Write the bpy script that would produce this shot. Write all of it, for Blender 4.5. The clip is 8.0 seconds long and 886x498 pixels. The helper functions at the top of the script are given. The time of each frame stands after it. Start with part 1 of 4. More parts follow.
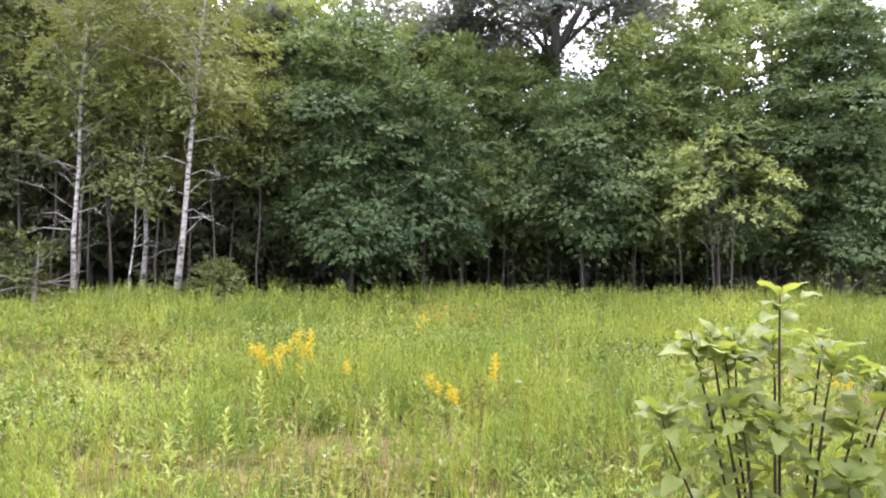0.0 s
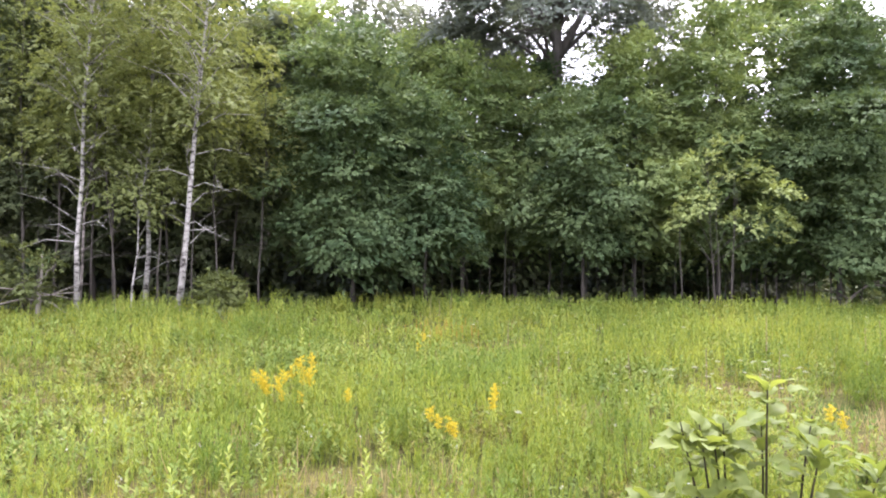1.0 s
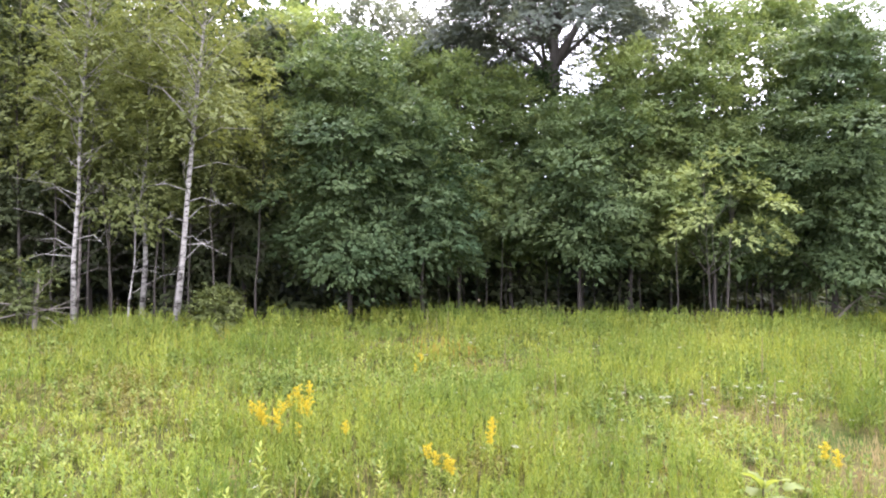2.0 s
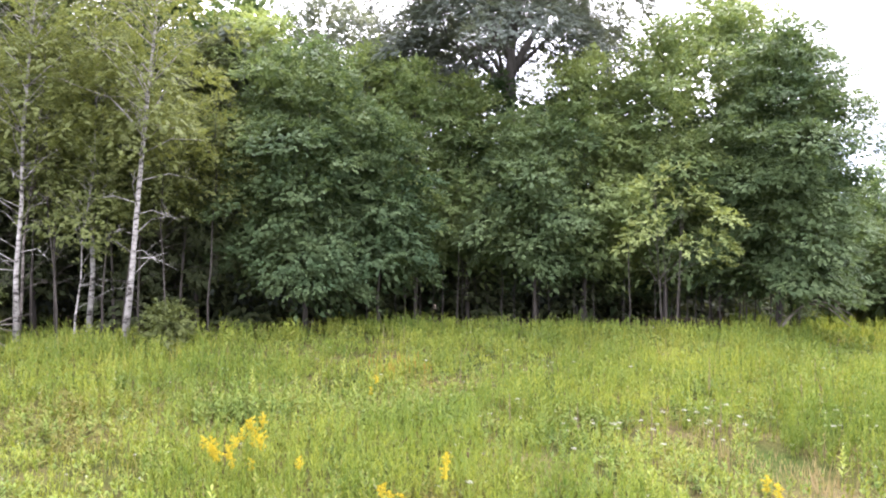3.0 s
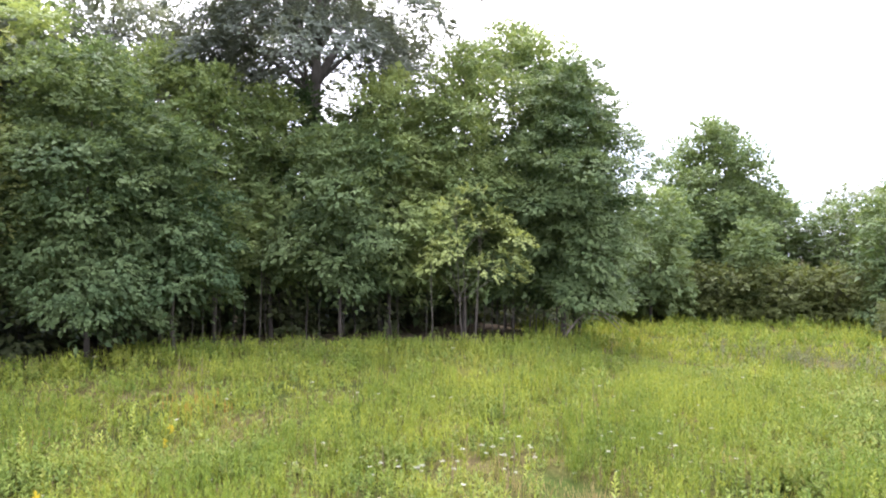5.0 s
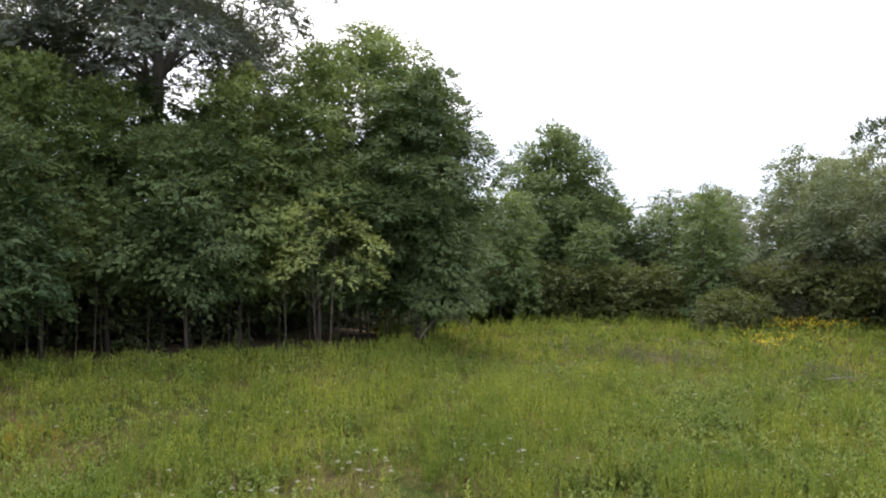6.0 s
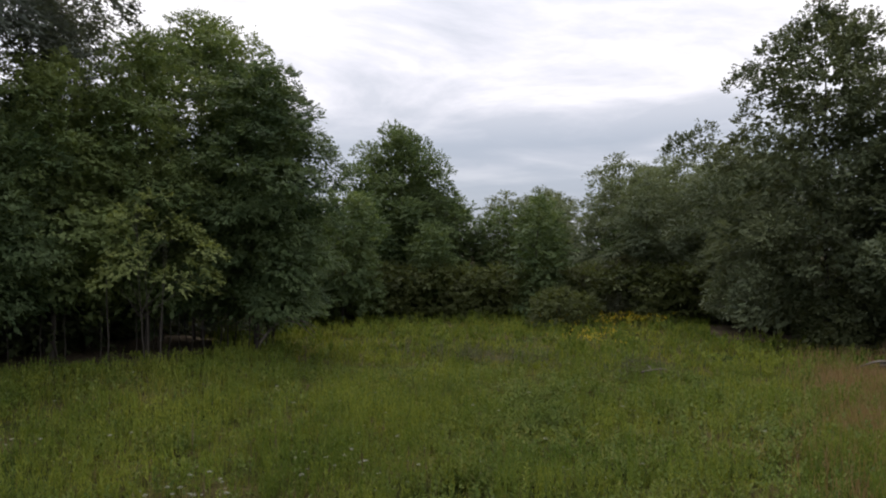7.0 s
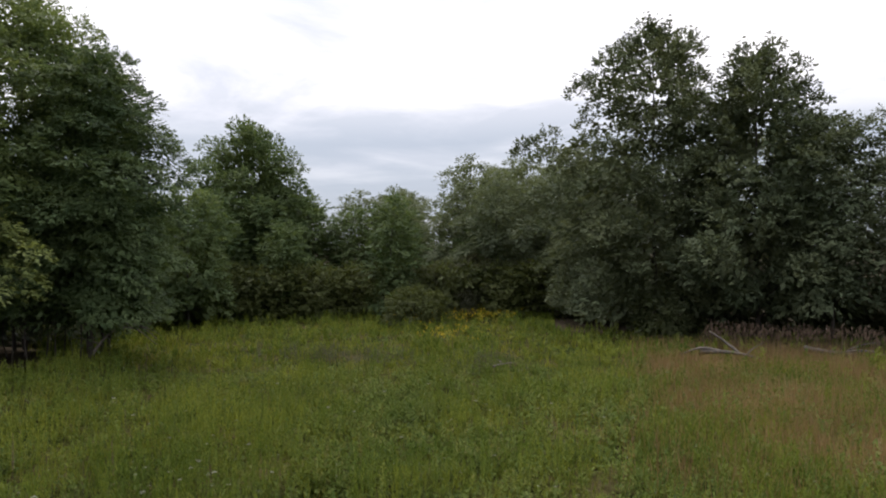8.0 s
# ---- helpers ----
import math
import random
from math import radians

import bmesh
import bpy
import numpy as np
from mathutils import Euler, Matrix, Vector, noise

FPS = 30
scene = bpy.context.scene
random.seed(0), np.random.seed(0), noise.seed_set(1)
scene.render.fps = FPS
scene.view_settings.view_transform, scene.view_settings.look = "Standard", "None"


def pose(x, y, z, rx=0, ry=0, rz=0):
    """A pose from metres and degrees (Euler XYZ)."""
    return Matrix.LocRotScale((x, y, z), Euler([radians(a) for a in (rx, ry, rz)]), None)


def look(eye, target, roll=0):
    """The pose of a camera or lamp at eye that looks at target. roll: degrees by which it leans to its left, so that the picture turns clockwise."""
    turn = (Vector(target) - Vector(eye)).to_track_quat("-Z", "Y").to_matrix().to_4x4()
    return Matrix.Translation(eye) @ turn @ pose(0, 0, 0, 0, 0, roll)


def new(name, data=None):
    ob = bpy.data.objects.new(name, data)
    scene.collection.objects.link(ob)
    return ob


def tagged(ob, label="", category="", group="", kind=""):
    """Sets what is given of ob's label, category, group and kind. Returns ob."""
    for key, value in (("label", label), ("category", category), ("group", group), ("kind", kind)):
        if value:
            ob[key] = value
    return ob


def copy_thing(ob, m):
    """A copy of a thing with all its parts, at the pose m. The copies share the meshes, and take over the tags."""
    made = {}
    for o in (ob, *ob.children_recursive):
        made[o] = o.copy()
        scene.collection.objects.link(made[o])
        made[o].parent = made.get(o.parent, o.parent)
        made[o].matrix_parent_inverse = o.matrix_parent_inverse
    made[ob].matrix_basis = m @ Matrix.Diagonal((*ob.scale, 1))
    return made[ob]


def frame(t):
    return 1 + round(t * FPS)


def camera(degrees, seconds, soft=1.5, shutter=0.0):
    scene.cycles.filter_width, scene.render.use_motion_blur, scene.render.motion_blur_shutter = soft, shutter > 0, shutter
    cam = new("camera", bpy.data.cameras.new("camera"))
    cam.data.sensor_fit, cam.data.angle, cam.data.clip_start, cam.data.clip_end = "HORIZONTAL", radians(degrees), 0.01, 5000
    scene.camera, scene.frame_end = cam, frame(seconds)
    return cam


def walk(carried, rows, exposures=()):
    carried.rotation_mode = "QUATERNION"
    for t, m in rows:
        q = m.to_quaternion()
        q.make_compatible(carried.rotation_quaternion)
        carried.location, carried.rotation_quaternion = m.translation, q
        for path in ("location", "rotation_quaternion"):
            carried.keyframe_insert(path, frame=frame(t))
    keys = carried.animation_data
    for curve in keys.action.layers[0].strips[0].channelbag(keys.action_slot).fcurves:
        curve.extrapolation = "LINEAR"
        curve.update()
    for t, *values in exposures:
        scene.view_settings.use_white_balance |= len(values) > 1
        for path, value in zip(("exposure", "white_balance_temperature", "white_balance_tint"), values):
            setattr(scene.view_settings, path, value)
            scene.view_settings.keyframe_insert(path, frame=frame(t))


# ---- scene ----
cam = camera(65.2, 8.0, soft=1.95)
# t, place, tilt and yaw of the rising, turning camera
PATH = [
    (0.0, pose(0.000, 0.000, 1.750, 92.18, -0.15, 0.00)),
    (0.5, pose(0.019, -0.044, 1.958, 92.02, -0.16, 0.07)),
    (1.0, pose(0.023, -0.105, 2.216, 91.82, -0.24, 0.15)),
    (1.5, pose(-0.001, -0.131, 2.451, 91.73, -0.27, 0.18)),
    (3.0, pose(0.027, -0.176, 3.255, 91.17, -0.40, -3.68)),
    (3.5, pose(0.018, -0.190, 3.517, 90.98, -0.37, -7.23)),
    (4.0, pose(-0.009, -0.176, 3.752, 90.83, -0.34, -10.91)),
    (5.5, pose(0.010, -0.190, 4.410, 90.42, -0.13, -25.29)),
    (6.0, pose(-0.040, -0.214, 4.551, 90.32, -0.02, -31.69)),
    (6.5, pose(-0.028, -0.201, 4.655, 90.22, 0.08, -38.03)),
    (7.0, pose(0.013, -0.210, 4.803, 90.06, 0.13, -44.59)),
    (7.5, pose(0.063, -0.225, 4.834, 89.97, 0.31, -51.35)),
    (8.0, pose(0.052, -0.159, 4.812, 89.93, 0.49, -56.59)),
]
walk(cam, PATH, [(0.0, 3.0, 6150, 25), (3.0, 3.08, 6150, 25), (4.0, 3.08, 6150, 24), (5.3, 2.65, 6300, 20), (5.5, 2.42, 6350, 19), (5.9, 1.85, 6450, 17), (6.5, 0.86, 6500, 16),
                 (7.0, 0.38, 6500, 16), (7.5, 0.38, 6500, 16), (8.0, 0.58, 6500, 16)])

# ---- light: overcast sky and a veiled sun ----
SUN_AZ, SUN_EL = radians(20), radians(62)
world = bpy.data.worlds.new("sky")
scene.world = world
world.use_nodes = True


def node(tree, kind, **inputs):
    n = tree.nodes.new(kind)
    for key, value in inputs.items():
        n.inputs[key.replace("_", " ")].default_value = value
    return n


def ramp(tree, stops):
    n = tree.nodes.new("ShaderNodeValToRGB")
    el = n.color_ramp.elements
    while len(el) < len(stops):
        el.new(0.5)
    for e, (p, c) in zip(el, stops):
        e.position, e.color = p, (*c, 1)
    return n


def build_sky():
    t = world.node_tree
    t.nodes.clear()
    out, bg = t.nodes.new("ShaderNodeOutputWorld"), t.nodes.new("ShaderNodeBackground")
    sky = t.nodes.new("ShaderNodeTexSky")
    sky.sky_type, sky.sun_disc = "NISHITA", False
    sky.sun_elevation, sky.sun_rotation = SUN_EL, SUN_AZ
    co = t.nodes.new("ShaderNodeTexCoord")
    sep = t.nodes.new("ShaderNodeSeparateXYZ")
    t.links.new(co.outputs["Generated"], sep.inputs[0])
    # flat cloud layer: direction projected on a plane overhead
    zc = node(t, "ShaderNodeMath")
    zc.operation = "MAXIMUM"
    t.links.new(sep.outputs[2], zc.inputs[0])
    zc.inputs[1].default_value = 0.0
    add = node(t, "ShaderNodeMath")
    add.operation = "ADD"
    t.links.new(zc.outputs[0], add.inputs[0])
    add.inputs[1].default_value = 0.07
    div = t.nodes.new("ShaderNodeVectorMath")
    div.operation = "DIVIDE"
    comb = t.nodes.new("ShaderNodeCombineXYZ")
    for i in range(3):
        t.links.new(add.outputs[0], comb.inputs[i])
    t.links.new(co.outputs["Generated"], div.inputs[0])
    t.links.new(comb.outputs[0], div.inputs[1])
    n1 = node(t, "ShaderNodeTexNoise", Scale=0.8, Detail=8.0, Roughness=0.58)
    n1.inputs["Distortion"].default_value = 0.35
    t.links.new(div.outputs[0], n1.inputs["Vector"])
    cloud = ramp(t, [(0.38, (7.2, 7.6, 8.1)), (0.47, (9.0, 9.2, 9.6)), (0.55, (10.9, 11.0, 11.1)), (0.76, (13.0, 12.9, 12.7))])
    t.links.new(n1.outputs["Fac"], cloud.inputs[0])
    # grey-blue bank low over the horizon
    low = ramp(t, [(0.0, (0.9, 0.9, 0.9)), (0.15, (0.85, 0.85, 0.85)), (0.185, (0.3, 0.3, 0.3)), (0.21, (0.0, 0.0, 0.0))])
    t.links.new(sep.outputs[2], low.inputs[0])
    bank = t.nodes.new("ShaderNodeMixRGB")
    bank.inputs[2].default_value = (4.6, 5.3, 6.1, 1)
    n2 = node(t, "ShaderNodeTexNoise", Scale=0.35, Detail=5.0, Roughness=0.5)
    t.links.new(div.outputs[0], n2.inputs["Vector"])
    torn = ramp(t, [(0.34, (0.55, 0.55, 0.55)), (0.46, (1.0, 1.0, 1.0))])
    t.links.new(n2.outputs["Fac"], torn.inputs[0])
    both = t.nodes.new("ShaderNodeMixRGB")
    both.blend_type, both.inputs[0].default_value = "MULTIPLY", 1.0
    t.links.new(low.outputs[0], both.inputs[1])
    t.links.new(torn.outputs[0], both.inputs[2])
    t.links.new(both.outputs[0], bank.inputs[0])
    t.links.new(cloud.outputs[0], bank.inputs[1])
    # an overcast sky is brightest overhead
    dome = node(t, "ShaderNodeMath")
    dome.operation = "MULTIPLY_ADD"
    t.links.new(zc.outputs[0], dome.inputs[0])
    dome.inputs[1].default_value, dome.inputs[2].default_value = 0.5, 0.68
    lit = t.nodes.new("ShaderNodeVectorMath")
    lit.operation = "SCALE"
    t.links.new(bank.outputs[0], lit.inputs[0])
    t.links.new(dome.outputs[0], lit.inputs["Scale"])
    mix = t.nodes.new("ShaderNodeMixRGB")
    mix.inputs[0].default_value = 0.92
    t.links.new(sky.outputs[0], mix.inputs[1])
    t.links.new(lit.outputs[0], mix.inputs[2])
    t.links.new(mix.outputs[0], bg.inputs["Color"])
    bg.inputs["Strength"].default_value = 0.1
    t.links.new(bg.outputs[0], out.inputs[0])


build_sky()
sun = new("sun", bpy.data.lights.new("sun", "SUN"))
sun.data.energy, sun.data.angle, sun.data.color = 1.0, radians(25), (1.0, 0.95, 0.86)
sun.matrix_world = look((0, 0, 0), (-math.sin(SUN_AZ) * math.cos(SUN_EL), -math.cos(SUN_AZ) * math.cos(SUN_EL), -math.sin(SUN_EL)))


# ---- materials ----
def material(name):
    m = bpy.data.materials.new(name)
    m.use_nodes = True
    t = m.node_tree
    t.nodes.clear()
    return m, t, t.nodes.new("ShaderNodeOutputMaterial")


def leaf_material(name, dark, light, tip=None, translucent=0.4, patch=0.35, rough=0.55, tree_mix=0.14, spec=0.15, each=0.28, spread=1.4):
    """Leaves: a colour between dark and light for every leaf, shifted by wide patches and from plant to plant."""
    m, t, out = material(name)
    geo = t.nodes.new("ShaderNodeNewGeometry")
    info = t.nodes.new("ShaderNodeObjectInfo")
    big = node(t, "ShaderNodeTexNoise", Scale=patch, Detail=3.0)
    t.links.new(geo.outputs["Position"], big.inputs["Vector"])
    a = t.nodes.new("ShaderNodeMath")
    a.operation = "MULTIPLY_ADD"
    t.links.new(geo.outputs["Random Per Island"], a.inputs[0])
    a.inputs[1].default_value = each
    fine = node(t, "ShaderNodeTexNoise", Scale=patch * 6, Detail=2.0)
    t.links.new(geo.outputs["Position"], fine.inputs["Vector"])
    both = t.nodes.new("ShaderNodeMixRGB")
    both.inputs[0].default_value = 0.45
    t.links.new(big.outputs["Fac"], both.inputs[1])
    t.links.new(fine.outputs["Fac"], both.inputs[2])
    wide = t.nodes.new("ShaderNodeMath")
    wide.operation = "MULTIPLY_ADD"
    t.links.new(both.outputs[0], wide.inputs[0])
    wide.inputs[1].default_value, wide.inputs[2].default_value = spread, 0.5 - 0.5 * spread
    t.links.new(wide.outputs[0], a.inputs[2])
    b = t.nodes.new("ShaderNodeMath")
    b.operation = "MULTIPLY_ADD"
    t.links.new(info.outputs["Random"], b.inputs[0])
    b.inputs[1].default_value = tree_mix
    t.links.new(a.outputs[0], b.inputs[2])
    stops = [(0.35, dark), (1.05 if tip is None else 0.85, light)]
    if tip is not None:
        stops.append((1.0, tip))
    sub = node(t, "ShaderNodeMath")
    sub.operation = "MULTIPLY_ADD"
    t.links.new(b.outputs[0], sub.inputs[0])
    sub.inputs[1].default_value, sub.inputs[2].default_value = 1.0, -0.08
    r = ramp(t, [(min(p, 1.0), c) for p, c in stops])
    t.links.new(sub.outputs[0], r.inputs[0])
    p = node(t, "ShaderNodeBsdfPrincipled", Roughness=rough)
    p.inputs["Specular IOR Level"].default_value = spec
    t.links.new(r.outputs[0], p.inputs["Base Color"])
    tr = t.nodes.new("ShaderNodeBsdfTranslucent")
    hue = node(t, "ShaderNodeMixRGB")
    hue.blend_type = "MULTIPLY"
    hue.inputs[0].default_value = 1.0
    hue.inputs[2].default_value = (1.3, 1.22, 0.7, 1)
    t.links.new(r.outputs[0], hue.inputs[1])
    t.links.new(hue.outputs[0], tr.inputs[0])
    mix = t.nodes.new("ShaderNodeMixShader")
    mix.inputs[0].default_value = translucent
    t.links.new(p.outputs[0], mix.inputs[1])
    t.links.new(tr.outputs[0], mix.inputs[2])
    t.links.new(mix.outputs[0], out.inputs[0])
    return m


def bark_material(name, base, light, scale=6.0, marks=None):
    """Bark with long fissures; marks adds the dark bands of birch."""
    m, t, out = material(name)
    co = t.nodes.new("ShaderNodeTexCoord")
    mp = t.nodes.new("ShaderNodeMapping")
    mp.inputs["Scale"].default_value = (1, 1, 0.22) if marks is None else (1.1, 1.1, 2.2)
    t.links.new(co.outputs["Object"], mp.inputs[0])
    n = node(t, "ShaderNodeTexNoise", Scale=scale, Detail=6.0, Roughness=0.65)
    t.links.new(mp.outputs[0], n.inputs["Vector"])
    if marks is None:
        r = ramp(t, [(0.32, base), (0.7, light)])
    else:
        r = ramp(t, [(0.4, marks), (0.46, base), (0.72, light)])
    t.links.new(n.outputs["Fac"], r.inputs[0])
    fine = node(t, "ShaderNodeTexNoise", Scale=scale * 7, Detail=4.0)
    t.links.new(co.outputs["Object"], fine.inputs["Vector"])
    bump = node(t, "ShaderNodeBump", Strength=0.6, Distance=0.02)
    t.links.new(n.outputs["Fac"], bump.inputs["Height"])
    mul = t.nodes.new("ShaderNodeMixRGB")
    mul.blend_type, mul.inputs[0].default_value = "MULTIPLY", 0.5
    t.links.new(r.outputs[0], mul.inputs[1])
    t.links.new(fine.outputs["Fac"], mul.inputs[2])
    p = node(t, "ShaderNodeBsdfPrincipled", Roughness=0.95)
    p.inputs["Specular IOR Level"].default_value = 0.1
    t.links.new(mul.outputs[0], p.inputs["Base Color"])
    t.links.new(bump.outputs[0], p.inputs["Normal"])
    t.links.new(p.outputs[0], out.inputs[0])
    return m


def soil_material():
    m, t, out = material("meadow_soil")
    geo = t.nodes.new("ShaderNodeNewGeometry")
    a = node(t, "ShaderNodeTexNoise", Scale=0.5, Detail=5.0)
    b = node(t, "ShaderNodeTexNoise", Scale=9.0, Detail=8.0, Roughness=0.7)
    for n in (a, b):
        t.links.new(geo.outputs["Position"], n.inputs["Vector"])
    r1 = ramp(t, [(0.35, (0.04, 0.058, 0.014)), (0.52, (0.075, 0.072, 0.026)), (0.72, (0.13, 0.1, 0.055))])
    r2 = ramp(t, [(0.3, (0.35, 0.35, 0.3)), (0.7, (1.2, 1.2, 1.1))])
    t.links.new(a.outputs["Fac"], r1.inputs[0])
    t.links.new(b.outputs["Fac"], r2.inputs[0])
    mul = t.nodes.new("ShaderNodeMixRGB")
    mul.blend_type, mul.inputs[0].default_value = "MULTIPLY", 1.0
    t.links.new(r1.outputs[0], mul.inputs[1])
    t.links.new(r2.outputs[0], mul.inputs[2])
    bump = node(t, "ShaderNodeBump", Strength=0.8, Distance=0.08)
    t.links.new(b.outputs["Fac"], bump.inputs["Height"])
    p = node(t, "ShaderNodeBsdfPrincipled", Roughness=1.0)
    p.inputs["Specular IOR Level"].default_value = 0.05
    t.links.new(mul.outputs[0], p.inputs["Base Color"])
    t.links.new(bump.outputs[0], p.inputs["Normal"])
    t.links.new(p.outputs[0], out.inputs[0])
    return m


def litter_material():
    m, t, out = material("leaf_litter")
    geo = t.nodes.new("ShaderNodeNewGeometry")
    a = node(t, "ShaderNodeTexVoronoi", Scale=14.0)
    n = node(t, "ShaderNodeTexNoise", Scale=1.2, Detail=6.0)
    t.links.new(geo.outputs["Position"], a.inputs["Vector"])
    t.links.new(geo.outputs["Position"], n.inputs["Vector"])
    r = ramp(t, [(0.3, (0.045, 0.036, 0.026)), (0.55, (0.085, 0.068, 0.047)), (0.8, (0.13, 0.105, 0.07))])
    mix = t.nodes.new("ShaderNodeMixRGB")
    mix.inputs[0].default_value = 0.5
    t.links.new(a.outputs["Color"], mix.inputs[1])
    t.links.new(n.outputs["Fac"], mix.inputs[2])
    t.links.new(mix.outputs[0], r.inputs[0])
    bump = node(t, "ShaderNodeBump", Strength=0.8, Distance=0.04)
    t.links.new(a.outputs["Distance"], bump.inputs["Height"])
    p = node(t, "ShaderNodeBsdfPrincipled", Roughness=1.0)
    p.inputs["Specular IOR Level"].default_value = 0.05
    t.links.new(r.outputs[0], p.inputs["Base Color"])
    t.links.new(bump.outputs[0], p.inputs["Normal"])
    t.links.new(p.outputs[0], out.inputs[0])
    return m


SOIL, LITTER = soil_material(), litter_material()
GRASS = leaf_material("meadow_grass", (0.085, 0.115, 0.018), (0.245, 0.265, 0.05), (0.31, 0.265, 0.095), 0.42, 0.35, spec=0.12, each=0.3, spread=1.8)
GREEN_HERB = leaf_material("deep_green_herb", (0.06, 0.105, 0.018), (0.215, 0.265, 0.044), None, 0.3, 0.3, spec=0.15, each=0.34, spread=1.9)
HERB = leaf_material("feathery_herb", (0.074, 0.117, 0.019), (0.252, 0.282, 0.047), None, 0.3, 0.3, spec=0.15, each=0.34, spread=1.9)
BROAD = leaf_material("broad_herb", (0.05, 0.09, 0.018), (0.135, 0.175, 0.038), (0.18, 0.185, 0.05), 0.25, 0.7, spec=0.1, each=0.36, spread=1.8)
PALE_HERB = leaf_material("pale_herb", (0.17, 0.215, 0.05), (0.28, 0.315, 0.08), None, 0.35, 2.0, spec=0.1)
DRY = leaf_material("dry_grass", (0.2, 0.14, 0.07), (0.36, 0.255, 0.135), None, 0.3, 0.5, spec=0.1)
YELLOWED = leaf_material("yellowed_herb", (0.085, 0.09, 0.022), (0.165, 0.15, 0.042), None, 0.3, 1.5, spec=0.08)
SEED = leaf_material("seed_stalk", (0.1, 0.07, 0.05), (0.19, 0.135, 0.095), None, 0.15, 0.5)
RUST = leaf_material("rusty_seed", (0.2, 0.125, 0.022), (0.3, 0.19, 0.04), None, 0.2, 1.0)
STRAW = leaf_material("straw", (0.16, 0.12, 0.06), (0.34, 0.27, 0.14), None, 0.2, 0.8)
DARK_LEAF = leaf_material("dark_green_leaf", (0.047, 0.082, 0.037), (0.143, 0.192, 0.082), translucent=0.38, each=0.16, spread=1.9)
# paler copy of the dark-green leaf, used on the far trees
FAR_GREEN_LEAF = leaf_material("far_green_leaf", (0.06, 0.1, 0.042), (0.176, 0.23, 0.098), translucent=0.4, each=0.16, spread=1.8)
MID_LEAF = leaf_material("green_leaf", (0.103, 0.152, 0.06), (0.262, 0.32, 0.128), translucent=0.42, each=0.16, spread=1.8)
BRIGHT_LEAF = leaf_material("bright_green_leaf", (0.17, 0.215, 0.075), (0.32, 0.36, 0.135), each=0.2)
OLIVE_LEAF = leaf_material("olive_leaf", (0.112, 0.138, 0.05), (0.225, 0.255, 0.095), translucent=0.45, each=0.16)
MAPLE_LEAF = leaf_material("maple_leaf", (0.075, 0.1, 0.056), (0.18, 0.205, 0.11), translucent=0.22, each=0.12, spread=1.8)
# grey-blue cast of backlight and haze, put into the leaf colour
BACKLIT_LEAF = leaf_material("backlit_leaf", (0.078, 0.096, 0.082), (0.162, 0.188, 0.152), each=0.18)
# far-tree leaf: the grey veil of distance haze is mixed into the base colour
HAZED_LEAF = leaf_material("hazed_leaf", (0.105, 0.135, 0.08), (0.21, 0.245, 0.15), each=0.14)
BUSH_LEAF = leaf_material("olive_bush_leaf", (0.05, 0.068, 0.022), (0.125, 0.145, 0.05))
# leaf darkened in its base colour to stand in for shade under trees
SHADE_LEAF = leaf_material("shaded_bush_leaf", (0.045, 0.062, 0.03), (0.12, 0.138, 0.065))
RUSSET_LEAF = leaf_material("russet_leaf", (0.07, 0.078, 0.048), (0.145, 0.15, 0.092))
SHRUB_LEAF = leaf_material("shrub_leaf", (0.078, 0.115, 0.025), (0.155, 0.188, 0.046), None, 0.5, 3.0, 0.55, spec=0.25, each=0.45)
GOLD = leaf_material("goldenrod_flower", (0.34, 0.265, 0.012), (0.48, 0.385, 0.028), None, 0.3, 3.0)
WHITE_PETAL = leaf_material("white_petal", (0.2, 0.21, 0.17), (0.36, 0.36, 0.31), None, 0.3, 3.0)
BARK = bark_material("grey_bark", (0.055, 0.048, 0.042), (0.13, 0.115, 0.1))
BIRCH_BARK = bark_material("birch_bark", (0.27, 0.255, 0.235), (0.52, 0.5, 0.465), 4.0, (0.06, 0.054, 0.048))
GREY_BIRCH = bark_material("grey_birch_bark", (0.14, 0.122, 0.108), (0.3, 0.265, 0.24), 4.0, (0.045, 0.04, 0.034))
OAK_BARK = bark_material("oak_bark", (0.09, 0.082, 0.074), (0.19, 0.175, 0.16))
PALE_BARK = bark_material("pale_bark", (0.13, 0.115, 0.095), (0.26, 0.235, 0.2))
DEAD_WOOD = bark_material("dead_wood", (0.12, 0.105, 0.09), (0.26, 0.23, 0.195))
SHRUB_STEM = bark_material("shrub_stem", (0.018, 0.015, 0.01), (0.05, 0.038, 0.024), 30)


# ---- mesh helpers ----
def quads_mesh(name, verts, mat):
    """A mesh of separate quads or triangles from an array (n, 4, 3) or (n, 3, 3), or from a list of such arrays."""
    me = bpy.data.meshes.new(name)
    groups = verts if isinstance(verts, list) else [verts]
    v = np.concatenate([np.asarray(g, dtype=np.float32).reshape(-1, 3) for g in groups])
    sides = np.concatenate([np.full(len(g), g.shape[1], dtype=np.int32) for g in groups])
    n = len(sides)
    me.vertices.add(len(v))
    me.vertices.foreach_set("co", v.ravel())
    me.loops.add(len(v))
    me.loops.foreach_set("vertex_index", np.arange(len(v), dtype=np.int32))
    me.polygons.add(n)
    me.polygons.foreach_set("loop_start", (np.cumsum(sides) - sides).astype(np.int32))
    me.materials.append(mat)
    me.update(calc_edges=True)
    return me


def grid_mesh(name, verts, faces, mat, smooth=True):
    me = bpy.data.meshes.new(name)
    me.from_pydata([tuple(p) for p in verts], [], [tuple(q) for q in faces])
    me.materials.append(mat)
    if smooth:
        me.polygons.foreach_set("use_smooth", [True] * len(me.polygons))
    me.update()
    return me


